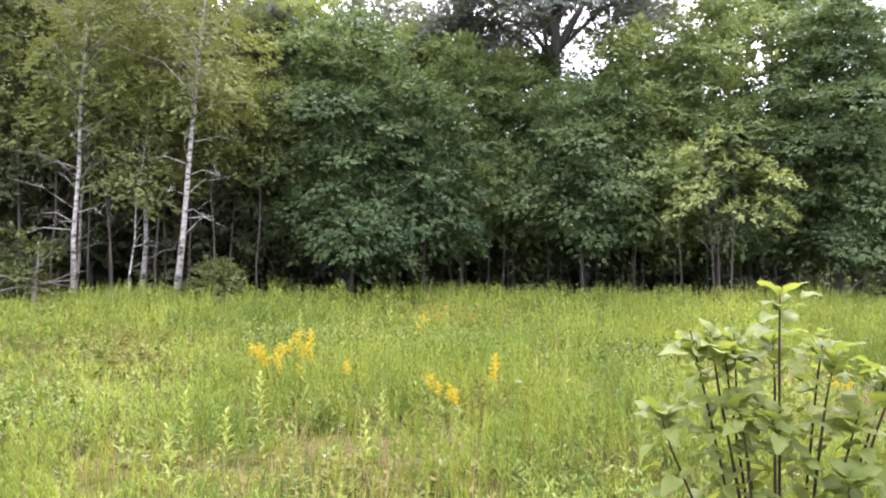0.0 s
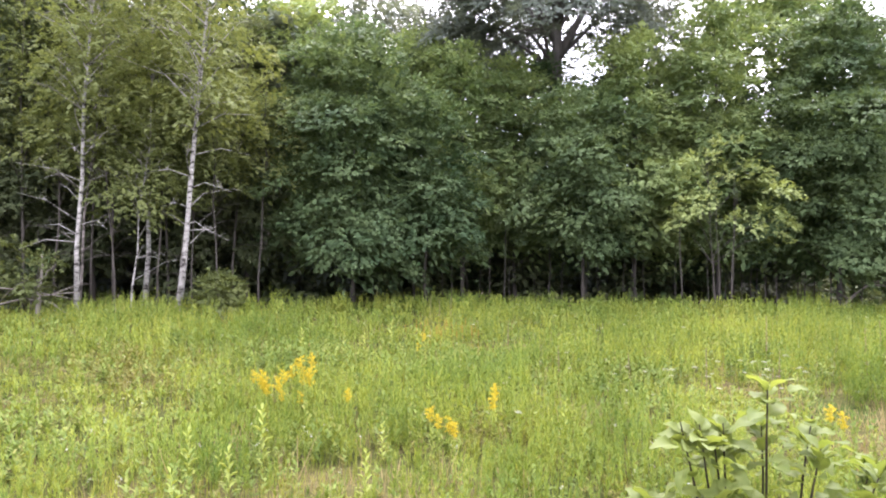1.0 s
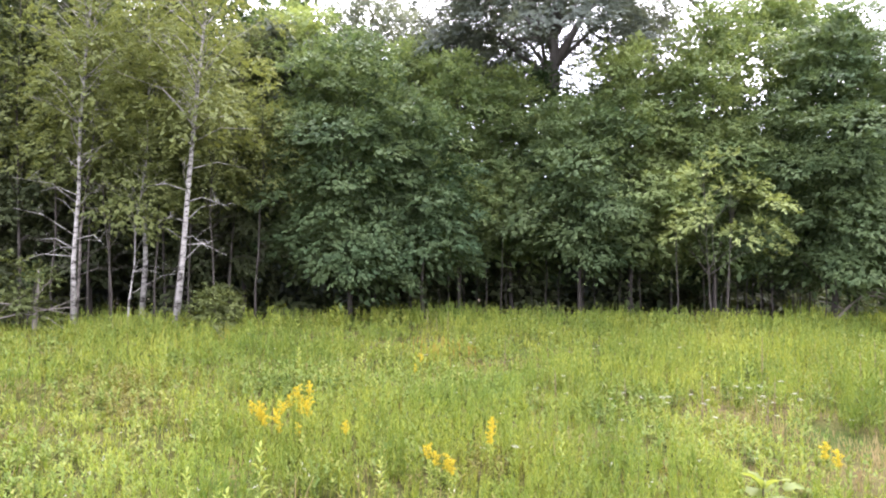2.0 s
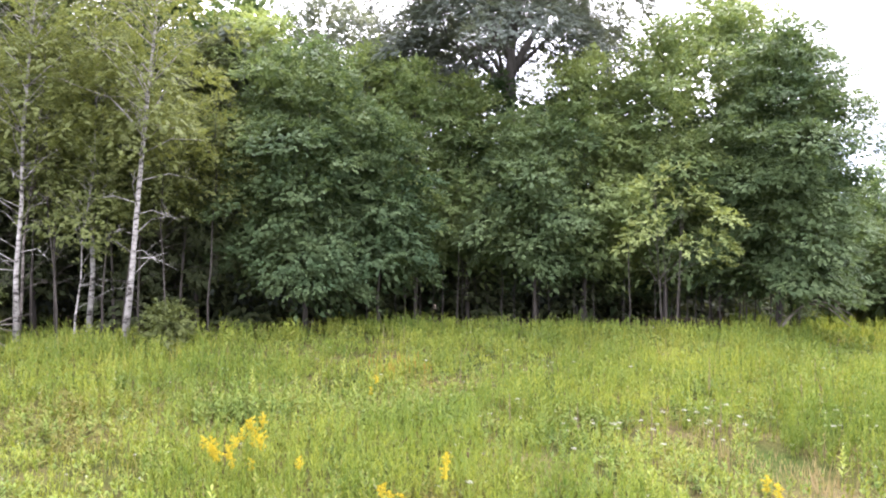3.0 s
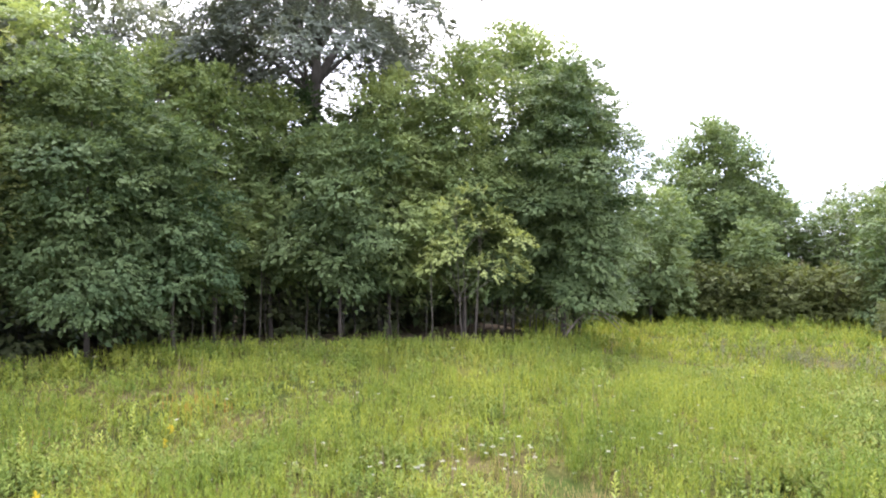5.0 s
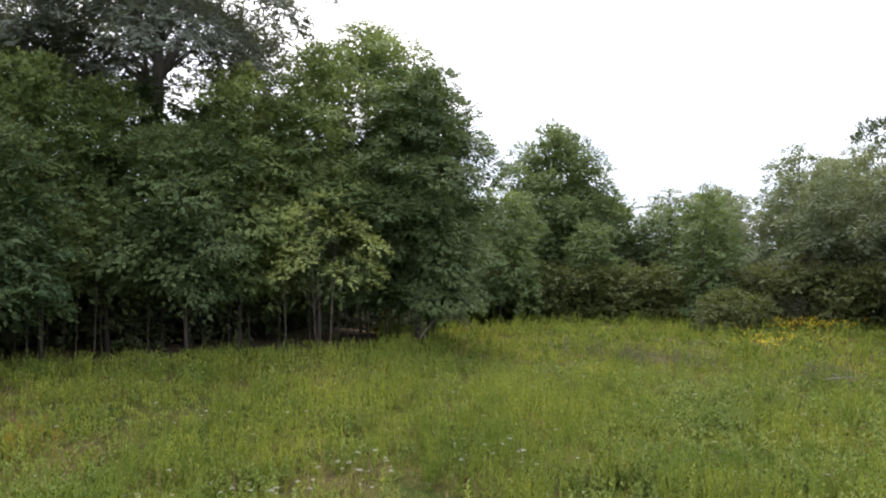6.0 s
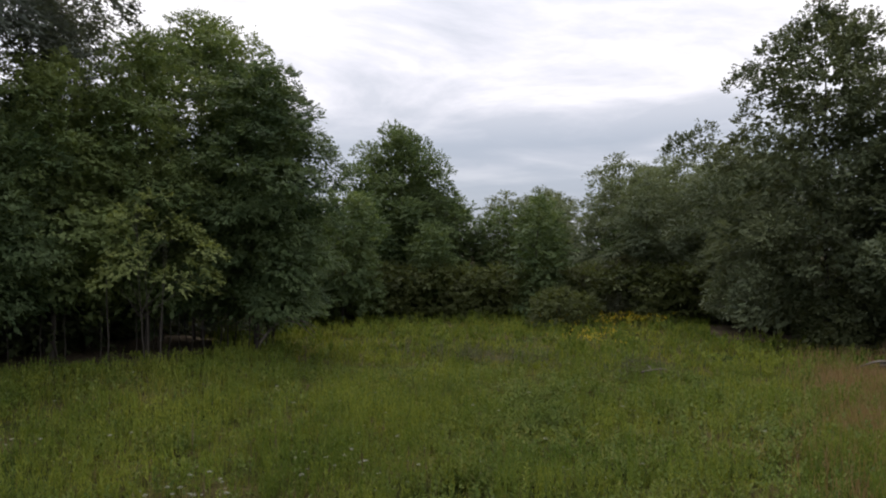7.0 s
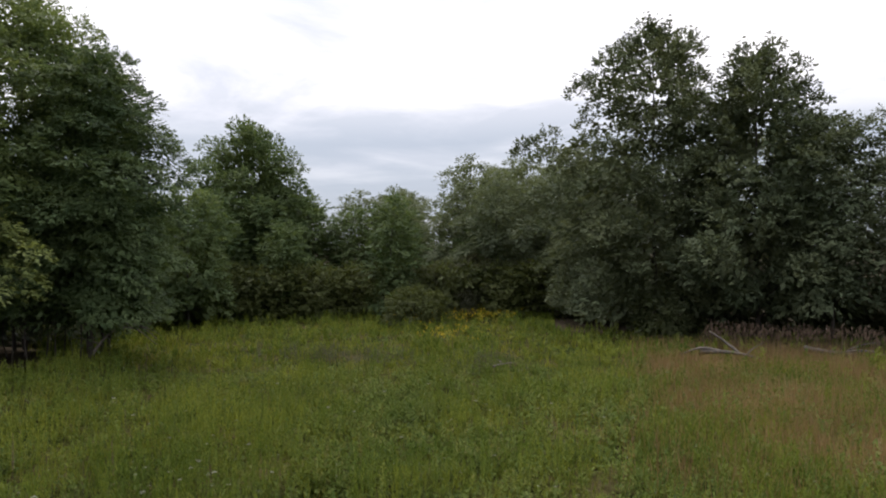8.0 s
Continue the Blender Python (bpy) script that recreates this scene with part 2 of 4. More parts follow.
def tube(points, radii, sides=8, wobble=0.0, rng=None):
    """Vertices and faces of a tapered tube along points, closed at its ends."""
    pts = [Vector(p) for p in points]
    verts, faces = [], []
    for i, p in enumerate(pts):
        d = (pts[min(i + 1, len(pts) - 1)] - pts[max(i - 1, 0)]).normalized()
        a = d.cross(Vector((0.31, 0.95, 0.05))).normalized()
        b = d.cross(a)
        for k in range(sides):
            w = 2 * math.pi * k / sides
            r = radii[i] * (1 + (rng.uniform(-wobble, wobble) if wobble else 0))
            verts.append(p + (a * math.cos(w) + b * math.sin(w)) * r)
    for i in range(len(pts) - 1):
        for k in range(sides):
            q = (k + 1) % sides
            faces.append((i * sides + k, i * sides + q, (i + 1) * sides + q, (i + 1) * sides + k))
    faces.append(tuple(range(sides - 1, -1, -1)))
    top = (len(pts) - 1) * sides
    faces.append(tuple(range(top, top + sides)))
    return verts, faces


def join(pieces):
    verts, faces = [], []
    for v, f in pieces:
        k = len(verts)
        verts += list(v)
        faces += [tuple(i + k for i in q) for q in f]
    return verts, faces


def part(name, me, parent, label=""):
    ob = new(name, me)
    ob.parent = parent
    return tagged(ob, label) if label else ob


def unit(v):
    return v / np.maximum(np.linalg.norm(v, axis=-1, keepdims=True), 1e-9)


def leaves(base, way, up, length, width, droop=0.2, fold=0.12):
    """Pointed leaves as quads: base, side, tip, side; droop lowers the tip, fold lifts the sides."""
    way = unit(way)
    side = unit(np.cross(way, up))
    nor = np.cross(side, way)
    length, width = np.broadcast_to(length, len(base))[:, None], np.broadcast_to(width, len(base))[:, None]
    tip = base + way * length - np.array([0, 0, 1.0]) * length * droop
    mid = base + way * length * 0.45 + nor * width * fold
    return np.stack([base, mid - side * width / 2, tip, mid + side * width / 2], axis=1)


def darts(base, way, up, length, width, droop=0.15):
    """Small leaves as triangles; half of them broad at the base, half towards the tip."""
    way = unit(way)
    side = unit(np.cross(way, up))
    length, width = np.broadcast_to(length, len(base))[:, None], np.broadcast_to(width, len(base))[:, None]
    tip = base + way * length - np.array([0, 0, 1.0]) * length * droop
    q = np.stack([base - side * width / 2, base + side * width / 2, tip], axis=1)
    q[::2] = np.stack([tip * 0.75 + base[:] * 0.25 + side * width / 2, tip * 0.75 + base * 0.25 - side * width / 2, base], axis=1)[::2]
    return q


def sig(v):
    return 1 / (1 + np.exp(-np.clip(v, -40, 40)))


def wood_edge(x):
    return 20.3 + 4.6 * sig((x + 4.2) / 1.1) - 1.2 * sig((x - 7) / 1.5)


def height(x, y):
    """Lie of the land: a dip round the start, a low rise along the wood."""
    x, y = np.asarray(x, float), np.asarray(y, float)
    before = np.maximum(wood_edge(np.clip(x, -60, 60)) - y, 0)
    behind = np.maximum(y - 30, 0)
    rise = 0.88 * np.exp(-((before / 9.5) ** 2) - (behind / 12) ** 2) * sig((12.8 + np.clip((y - 20) * 0.55, 0, 3.2) - x) / 1.1) * sig((x + 60) / 4)
    dip = -0.3 * np.exp(-((x / 8) ** 2) - ((y - 6) / 5) ** 2)
    lumps = 0.05 * np.sin(x * 0.9 + 1.3 * np.sin(y * 0.5)) * np.sin(y * 0.7 + 0.8) * np.exp(-((x * x + y * y) / 5000))
    return rise + dip + lumps


def in_wood(x, y):
    """How deep a place lies in the wood, in metres."""
    deep = np.where(np.arctan2(x, y) < radians(26.5), y - wood_edge(np.clip(x, -60, 60)), -5.0)
    return np.maximum(deep, np.hypot(x, y) - np.where(np.arctan2(x, y) < radians(66), 50, 39))


def hz(x, y):
    return float(height(x, y))


# ---- ground: one sheet to the horizon ----
def build_ground():
    radii = [0.0] + [0.6 * 1.075 ** i for i in range(118)]
    n = 120
    verts, faces = [(0, 0, hz(0, 0))], []
    for r in radii[1:]:
        for k in range(n):
            x, y = r * math.cos(2 * math.pi * k / n), r * math.sin(2 * math.pi * k / n)
            verts.append((x, y, hz(x, y)))
    for k in range(n):
        faces.append((0, 1 + k, 1 + (k + 1) % n))
    for i in range(len(radii) - 2):
        for k in range(n):
            q = (k + 1) % n
            faces.append((1 + i * n + k, 1 + (i + 1) * n + k, 1 + (i + 1) * n + q, 1 + i * n + q))
    me = grid_mesh("ground", verts, faces, SOIL)
    me.materials.append(LITTER)
    for f in me.polygons:
        if in_wood(f.center.x, f.center.y) > 0.8 or f.center.length > 400:
            f.material_index = 1
    tagged(new("ground", me), "gently rolling meadow soil with straw and moss", "ground", kind="structure")


build_ground()


# ---- trees ----
def crown_quads(rng, h, zb, radius, pads, pad, leaf, cover=1.8, per=7, flat=0.42, bulge=0.35, power=2.0, ragged=1.0, inner=0.42, foot=0.7, fill=0.14, face=None, bare_side=0.9, aspect=0.62, lift=0.08, sprigs=0):
    """Leaves of a crown: domed pads of foliage over the crown's shell, sprays of leaves over each pad, and oversize
    filler leaves inside that block light. Also the pads' centres.
    """
    def profile(u):
        return np.where(u < bulge, foot + (1 - foot) * np.sqrt(u / bulge), np.maximum(1 - np.maximum((u - bulge) / (1 - bulge), 0) ** power, 0.02) ** 0.5)
    grid = np.linspace(0, 1, 200)
    weight = np.cumsum(profile(grid) + 0.12)
    u = np.interp((np.arange(pads) + rng.uniform(0.1, 0.9, pads)) / pads, weight / weight[-1], grid)
    prof = profile(u)
    az = np.arange(pads) * 2.39996 + rng.normal(0, 0.25, pads)
    ph = rng.uniform(0, 6.28, 3)
    lump = 1 + ragged * (0.12 * np.sin(3 * az + 9 * u + ph[0]) + 0.1 * np.sin(5 * az - 14 * u + ph[1]) + 0.1 * np.sin(2 * az + 25 * u + ph[2]))
    rad = np.maximum(radius * lump - 0.6 * pad, 0.15) * prof * (inner + (1 - inner) * rng.uniform(0, 1, pads) ** 0.5)
    c = np.stack([rad * np.cos(az), rad * np.sin(az), zb + 0.2 * pad + (h - zb - 0.6 * pad) * u], 1)
    out = unit(np.stack([np.cos(az) * (0.3 + prof), np.sin(az) * (0.3 + prof), 1.5 * (u - 0.3)], 1))
    size = pad * rng.uniform(0.55, 1.25, pads) * (1.1 - 0.35 * u)
    if face is not None:
        # fitted to the camera's view: pads on the far side are thinned to save faces
        lit = (c[:, 0] * math.sin(radians(face)) + c[:, 1] * math.cos(radians(face))) / radius
        keep = (lit > -0.25) | (rng.uniform(0, 1, pads) > bare_side)
        c, out, size = c[keep], out[keep], size[keep]
    axis = unit(out * 0.6 + np.array([0, 0, 1.0]))
    n = (cover * 2.2 * size ** 2 * (1 + flat) / (0.5 * aspect * leaf ** 2) / per).astype(int) + 1
    k = np.repeat(np.arange(len(c)), n)
    g = unit(rng.normal(0, 1, (len(k), 3)))
    dot = (g * axis[k]).sum(1)
    g = np.where((dot < -0.12)[:, None], g - 2 * dot[:, None] * axis[k], g)
    dot = (g * axis[k]).sum(1)[:, None]
    tang = g - dot * axis[k]
    ph = rng.uniform(0, 6.28, (len(c), 3))[k]
    wob = 1 + 0.2 * np.sin(5 * g[:, 0] + ph[:, 0]) * np.sin(5 * g[:, 1] + ph[:, 1]) + 0.1 * np.sin(9 * g[:, 2] + ph[:, 2])
    p = c[k] + (size[k] * wob * rng.uniform(0.9, 1.04, len(k)))[:, None] * (tang + axis[k] * dot * flat)
    ax = unit(tang + 0.3 * out[k] + rng.normal(0, 0.3, g.shape) + np.array([0, 0, lift]))
    up = unit(tang * 0.6 + axis[k] * np.maximum(dot, 0.1) + np.array([0, 0, 0.35]) + rng.normal(0, 0.14, g.shape))
    j = np.repeat(np.arange(len(k)), per)
    s = rng.uniform(0, 1, len(j))
    side = np.cross(ax, up)[j] * np.where(rng.uniform(0, 1, len(j)) < 0.5, -1, 1)[:, None]
    b = p[j] + ax[j] * (s * leaf * 2.4)[:, None] + rng.normal(0, 0.12 * leaf, (len(j), 3))
    way = ax[j] * (0.35 + 0.9 * s)[:, None] + side * (1.1 - 0.6 * s)[:, None] + rng.normal(0, 0.16, b.shape)
    upl = up[j] + rng.normal(0, 0.12, b.shape)
    ln = leaf * rng.uniform(0.65, 1.25, len(j))
    q = [darts(b, way, upl, ln, ln * aspect, 0.15)]
    if sprigs:
        # upright shoots over the pads, each with small whorls of leaves
        k = np.repeat(np.arange(len(c)), sprigs)
        tip = c[k] + unit(rng.normal(0, 1, (len(k), 3)) * np.array([1, 1, 0.1]) + 0.6 * out[k]) * (size[k] * rng.uniform(0.3, 0.95, len(k)))[:, None]
        rise = size[k] * flat * 0.4 + rng.uniform(0.25, 0.75, len(k))
        k = np.repeat(np.arange(len(tip)), 18)
        s = rng.integers(1, 4, len(k)) / 3
        a = rng.uniform(0, 6.283, len(k))
        b = tip[k] + np.array([0, 0, 1.0]) * (rise[k] * s)[:, None] + rng.normal(0, 0.03, (len(k), 3))
        way = np.stack([np.cos(a), np.sin(a), 0.35 + 0 * a], 1)
        q.append(darts(b, way, np.array([0, 0, 1.0]) + rng.normal(0, 0.3, way.shape), leaf * (1.5 - 0.5 * s), leaf * 0.75, 0.15))
    # oversize filler leaves behind the pads, added to block light through the crown
    for share, lo, hi, big in ((0.36, 0.25, 0.8, 2.6), (0.7, 0.5, 0.95, 1.8)):
        n = int(len(j) * fill * share)
        if not n:
            continue
        k = rng.integers(0, len(c), n)
        f = c[k] * np.stack([rng.uniform(lo, hi, n)] * 2 + [np.ones(n)], 1) + rng.normal(0, 0.38, (n, 3)) * size[k][:, None] - np.array([0, 0, 0.25]) * size[k][:, None]
        w = out[k] + rng.normal(0, 0.5, (n, 3))
        q.append(leaves(f, w, rng.normal(0, 0.6, (n, 3)) + np.array([0, 0, 1.0]), leaf * big, leaf * big * 0.65, 0.3))
    return q, c


def stem_points(rng, h, lean, bends=6, sway=0.12):
    pts, x, y = [], 0.0, 0.0
    for i in range(bends + 1):
        f = i / bends
        pts.append((lean[0] * f + x, lean[1] * f + y, -0.15 + (h + 0.15) * f))
        x, y = x + rng.uniform(-sway, sway), y + rng.uniform(-sway, sway)
    return pts


def on_stem(pts, z):
    for a, b in zip(pts, pts[1:]):
        if b[2] >= z:
            f = (z - a[2]) / max(b[2] - a[2], 1e-6)
            return Vector(a).lerp(Vector(b), max(0, min(1, f)))
    return Vector(pts[-1])


def limb_mesh(rng, start, end, r, mat, twigs=2):
    """A bowed limb with a few twigs."""
    start, end = Vector(start), Vector(end)
    mid = start.lerp(end, 0.5) + Vector((rng.uniform(-0.15, 0.15), rng.uniform(-0.15, 0.15), 0.12 * (end - start).length))
    pts = [start, start.lerp(mid, 0.55), mid, mid.lerp(end, 0.5), end]
    pieces = [tube(pts, [r, r * 0.8, r * 0.6, r * 0.42, r * 0.16], 6)]
    for i in range(twigs):
        a = mid.lerp(end, rng.uniform(0.0, 0.8))
        b = a + Vector((rng.uniform(-1, 1), rng.uniform(-1, 1), rng.uniform(-0.1, 0.9))) * (end - start).length * 0.3
        pieces.append(tube([a, a.lerp(b, 0.5) + Vector((0, 0, 0.05)), b], [r * 0.35, r * 0.22, r * 0.08], 4))
    return grid_mesh("limb", *join(pieces), mat)


def tree(x, y, h, radius, zb, leaf_mat, label, category="tree", bark=None, trunk_r=None, seed=1, pads=60, pad=0.9, leaf=0.14,
         limbs=8, stems=1, lean=(0, 0), name="broadleaf_tree", group="", bare_twigs=0, forks=0, **shape):
    rng = np.random.default_rng(seed)
    root = tagged(new(name), label, category, group)
    root.location = (x, y, hz(x, y))
    bark = bark or BARK
    trunk_r = trunk_r or 0.006 * h + 0.02
    q, c = crown_quads(rng, h, zb, radius, pads, pad, leaf, **shape)
    main = None
    for s in range(stems):
        off = (0, 0) if stems == 1 else (0.2 * s - 0.3, 0.25 * math.sin(2.4 * s))
        ln = (lean[0] + off[0] * 0.9, lean[1] + off[1] * 0.9)
        pts = [(p[0] + off[0], p[1] + off[1], p[2]) for p in stem_points(rng, h * (0.93 if s == 0 else 0.75), ln, sway=0.12 if stems == 1 else 0.04)]
        r = trunk_r * (1 if stems == 1 else 0.5)
        rad = [r * (1.25 if i == 0 else 1.0) * (1 - 0.86 * i / 6) for i in range(7)]
        part("trunk", grid_mesh("trunk", *tube(pts, rad, 10, 0.07, rng), bark), root)
        main = main or pts
    order = rng.permutation(len(c))[:limbs]
    for i in order:
        e = c[i]
        z0 = max(zb * 0.7, e[2] - 0.55 * math.hypot(e[0], e[1]) - 0.4)
        a = on_stem(main, min(z0, h * 0.85))
        part("limb", limb_mesh(rng, a, Vector(e), trunk_r * 0.36 * (1 - 0.5 * z0 / h), bark, 3), root)
    for i in range(forks):
        # heavy boughs that part from the trunk where the crown begins
        a = on_stem(main, zb * (1.04 + 0.08 * i))
        w, far = 2.2 * i + 0.4, radius * (0.45 + 0.08 * (i % 3))
        part("bough", limb_mesh(rng, a, a + Vector((math.cos(w) * far, math.sin(w) * far, (h - zb) * (0.35 + 0.1 * (i % 2)))), trunk_r * 0.55, bark, 4), root)
    for i in range(bare_twigs):
        # leafless branches that arch out and droop, rising higher up
        f = rng.uniform(0.12, 0.72)
        a = on_stem(main, f * h)
        w, far = rng.uniform(0, 6.283), rng.uniform(0.6, 1.7)
        part("bare_branch", limb_mesh(rng, a, a + Vector((math.cos(w) * far, math.sin(w) * far, rng.uniform(-0.35, 0.7) + (0.6 if f > 0.4 else 0))), trunk_r * 0.16 + 0.004, bark, 4), root)
    part("crown", quads_mesh("crown", [g + np.array([lean[0] * 0.6, lean[1] * 0.6, 0]) for g in q], leaf_mat), root)
    return root


def place(kind, x, y, turn=0.0, scale=1.0):
    """A copy of a tree elsewhere, turned and scaled."""
    o = copy_thing(kind, Matrix.Identity(4))
    o.location, o.rotation_euler = (x, y, hz(x, y)), (0, 0, radians(turn))
    o.scale = (scale, scale, scale)
    return o


# the wood's front row
DARK = "dense dark-green broadleaf tree with foliage near the ground"
EDGE = "leafy green broadleaf tree at the wood's edge"
SLIM = "slender green broadleaf tree at the wood's edge"
DEEP = "tall green broadleaf tree in the wood"
tree(-3.1, 23.6, 10.3, 3.1, 1.5, DARK_LEAF, DARK, seed=2, pads=61, pad=1.04, leaf=0.108, face=175)
tree(-0.6, 24.3, 7.6, 2.2, 2.0, DARK_LEAF, DARK, seed=3, pads=38, pad=0.88, leaf=0.108, face=180)
tree(-4.9, 26.4, 12.2, 3.5, 2.4, MID_LEAF, DEEP, seed=4, pads=47, pad=1.10, leaf=0.120, face=175)
tree(0.7, 27.9, 10.9, 2.9, 2.2, MID_LEAF, SLIM, seed=5, pads=53, pad=0.88, leaf=0.116, face=180, power=1.5)
tree(2.9, 28.3, 10.4, 2.7, 2.2, MID_LEAF, SLIM, seed=6, pads=50, pad=0.88, leaf=0.116, face=180, power=1.5)
tree(-1.4, 31.0, 12.4, 3.0, 5.0, MID_LEAF, DEEP, seed=7, pads=35, pad=1.10, leaf=0.136, face=180)
tree(5.2, 25.8, 8.6, 2.7, 2.1, DARK_LEAF, EDGE, seed=8, pads=49, pad=0.94, leaf=0.108, face=185)
tree(7.4, 27.2, 11.2, 3.2, 2.2, MID_LEAF, EDGE, seed=9, pads=53, pad=0.99, leaf=0.116, face=190, power=2.2)
tree(9.6, 23.6, 6.0, 2.3, 2.4, BRIGHT_LEAF, "young bright-green ash with several thin stems", "tree", BARK, 0.042, seed=10, pads=24, pad=0.6, leaf=0.115, stems=4, limbs=12, inner=0.5, flat=0.4, fill=0.0, cover=1.6,
     name="ash_sapling")
tree(10.6, 26.8, 12.4, 3.1, 2.0, MID_LEAF, "tall light-green broadleaf tree at the wood's edge", seed=11, pads=66, pad=0.99, leaf=0.112, face=195, power=2.2)
tree(14.9, 31.0, 15.2, 4.5, 6.0, MID_LEAF, "tall round-topped green tree behind the wood's edge", seed=12, power=3.2, cover=2.2, pads=56, pad=1.21, leaf=0.136, face=205)
tree(14.5, 25.4, 12.0, 3.6, 1.7, DARK_LEAF, "broad dark green maple with drooping skirts", seed=13, cover=2.1, pads=93, pad=1.04, leaf=0.108, face=175, bare_side=0.6, bulge=0.45, power=2.2)
tree(17.0, 28.4, 8.4, 2.7, 1.7, DARK_LEAF, "dark green tree at the corner of the wood", seed=14, pads=40, pad=0.94, leaf=0.116, face=150, bare_side=0.6)

tree(15.9, 27.0, 7.0, 2.4, 1.9, DARK_LEAF, "low dark green tree spreading at the wood's corner", seed=15, pads=47, pad=0.83, leaf=0.112, face=140, bare_side=0.4, foot=0.9)

# big oak over the wood, and its neighbour
tree(5.2, 32.0, 22.5, 6.8, 10.8, BACKLIT_LEAF, "tall spreading oak with dark foliage above the wood", "oak", OAK_BARK, seed=23, pads=150, pad=1.4, leaf=0.16, trunk_r=0.44, fill=0.0, foot=0.85, cover=2.0,
     limbs=20, forks=4, flat=0.4, inner=0.4, ragged=1.3, name="oak_tree")
tree(-4.2, 40.0, 18.5, 4.9, 9.0, BACKLIT_LEAF, "tall dark oak far back in the wood", "oak", seed=21, pads=70, pad=1.1, leaf=0.18, trunk_r=0.3, fill=0.05, cover=2.4, flat=0.45,
     limbs=14, inner=0.4, name="oak_tree")

tree(0.8, 34.0, 13.8, 3.4, 9.2, BACKLIT_LEAF, "smaller dark oak beside the tall one", "oak", OAK_BARK, seed=25, pads=40, pad=1.15, leaf=0.16, trunk_r=0.2, fill=0.02, cover=2.0,
     limbs=10, flat=0.42, inner=0.4, ragged=1.2, name="oak_tree")

# birches
BIRCH = "slim birch with white bark and thin olive foliage"


def birch(x, y, h, lean, seed, r, radius=1.9, zb=5.2, pads=55, label=BIRCH, bark=None, twigs=9):
    return tree(x, y, h, radius, zb, OLIVE_LEAF, label, "birch", bark or BIRCH_BARK, r, seed, pads, 0.62, 0.075, 18, 1, lean, "birch_tree", "birches",
                flat=0.6, inner=0.3, fill=0.03, cover=0.8, per=9, bare_twigs=twigs)


birch(-7.45, 19.3, 14.0, (0.55, 0.2), 30, 0.088, 2.4, 5.2, 74, twigs=30)
birch(-10.2, 19.2, 13.0, (0.3, 0.3), 31, 0.075, pads=34, twigs=40)
birch(-9.3, 21.4, 13.5, (0.1, 0.2), 32, 0.08, pads=34, twigs=16)
birch(-10.5, 19.8, 9.5, (0.2, 0.2), 33, 0.05, 1.5, 4.0, 36, bark=GREY_BIRCH)
birch(-8.95, 19.7, 6.5, (0.5, 0.0), 34, 0.032, 1.1, 2.8, 18, "young crooked birch with pale bark")
birch(-9.5, 19.9, 7.5, (-0.2, 0.2), 35, 0.032, 1.1, 2.8, 20, "young slim birch with grey bark", BARK)
birch(-8.7, 21.0, 9.0, (0.1, 0.1), 36, 0.036, 1.2, 3.5, 24, "young slim birch with grey bark", BARK)
birch(-8.3, 21.3, 9.0, (0.2, 0.0), 37, 0.036, 1.2, 3.5, 24, "young slim birch with grey bark", BARK)
birch(-12.6, 20.6, 11.0, (0.1, 0.1), 38, 0.05, 1.4, 4.0, 30, "young slim birch with grey bark", BARK)
for i, (x, y, h, r) in enumerate(((-11.6, 20.6, 9, 0.035), (-10.0, 20.9, 10, 0.042), (-7.9, 21.6, 8, 0.032), (-6.9, 21.2, 7.5, 0.03), (-5.9, 22.0, 8, 0.035), (-11.0, 21.6, 10, 0.045), (-9.0, 22.6, 10, 0.05), (-7.2, 23.4, 10, 0.05))):
    birch(x, y, h, (0.3 * math.sin(i * 2.1), 0.2 * math.cos(i * 1.3)), 130 + i, r, 1.1, 3.6 + 0.3 * (i % 3), 16, "young slim birch with grey bark", BARK, 7)
# small-leaved trees behind the birches
for i, (x, y, h, r, m) in enumerate(((-14.2, 22.0, 12.5, 2.6, SHADE_LEAF), (-11.9, 23.4, 13.0, 2.5, SHADE_LEAF), (-9.6, 24.4, 12.0, 2.4, SHADE_LEAF), (-7.0, 24.6, 10.5, 2.2, SHADE_LEAF))):
    tree(x, y, h, r, 1.6, m, "small-leaved tree behind the birches, leaves coloured as shaded", seed=140 + i, pads=59, pad=0.84, leaf=0.12, face=170, fill=0.25, limbs=8, bare_twigs=8)

# wood behind: one tree in three kinds, repeated
back = [tree(-9.0, 27.0, 15.5, 3.4, 2.0, DARK_LEAF, "tall dark-green tree deep in the wood", seed=40, face=180, pads=46, pad=1.16, leaf=0.24, fill=0.2, limbs=6, group="wood"),
        tree(-13.5, 25.0, 14.5, 3.2, 1.5, DARK_LEAF, "tall dark-green tree deep in the wood", seed=41, face=180, pads=46, pad=1.16, leaf=0.24, fill=0.2, limbs=6, group="wood"),
        tree(-6.3, 26.0, 11.5, 2.6, 1.2, BACKLIT_LEAF, "dark-green tree deep in the wood", seed=42, face=180, pads=37, pad=1.05, leaf=0.23, fill=0.2, limbs=6, group="wood")]
rng = np.random.default_rng(5)
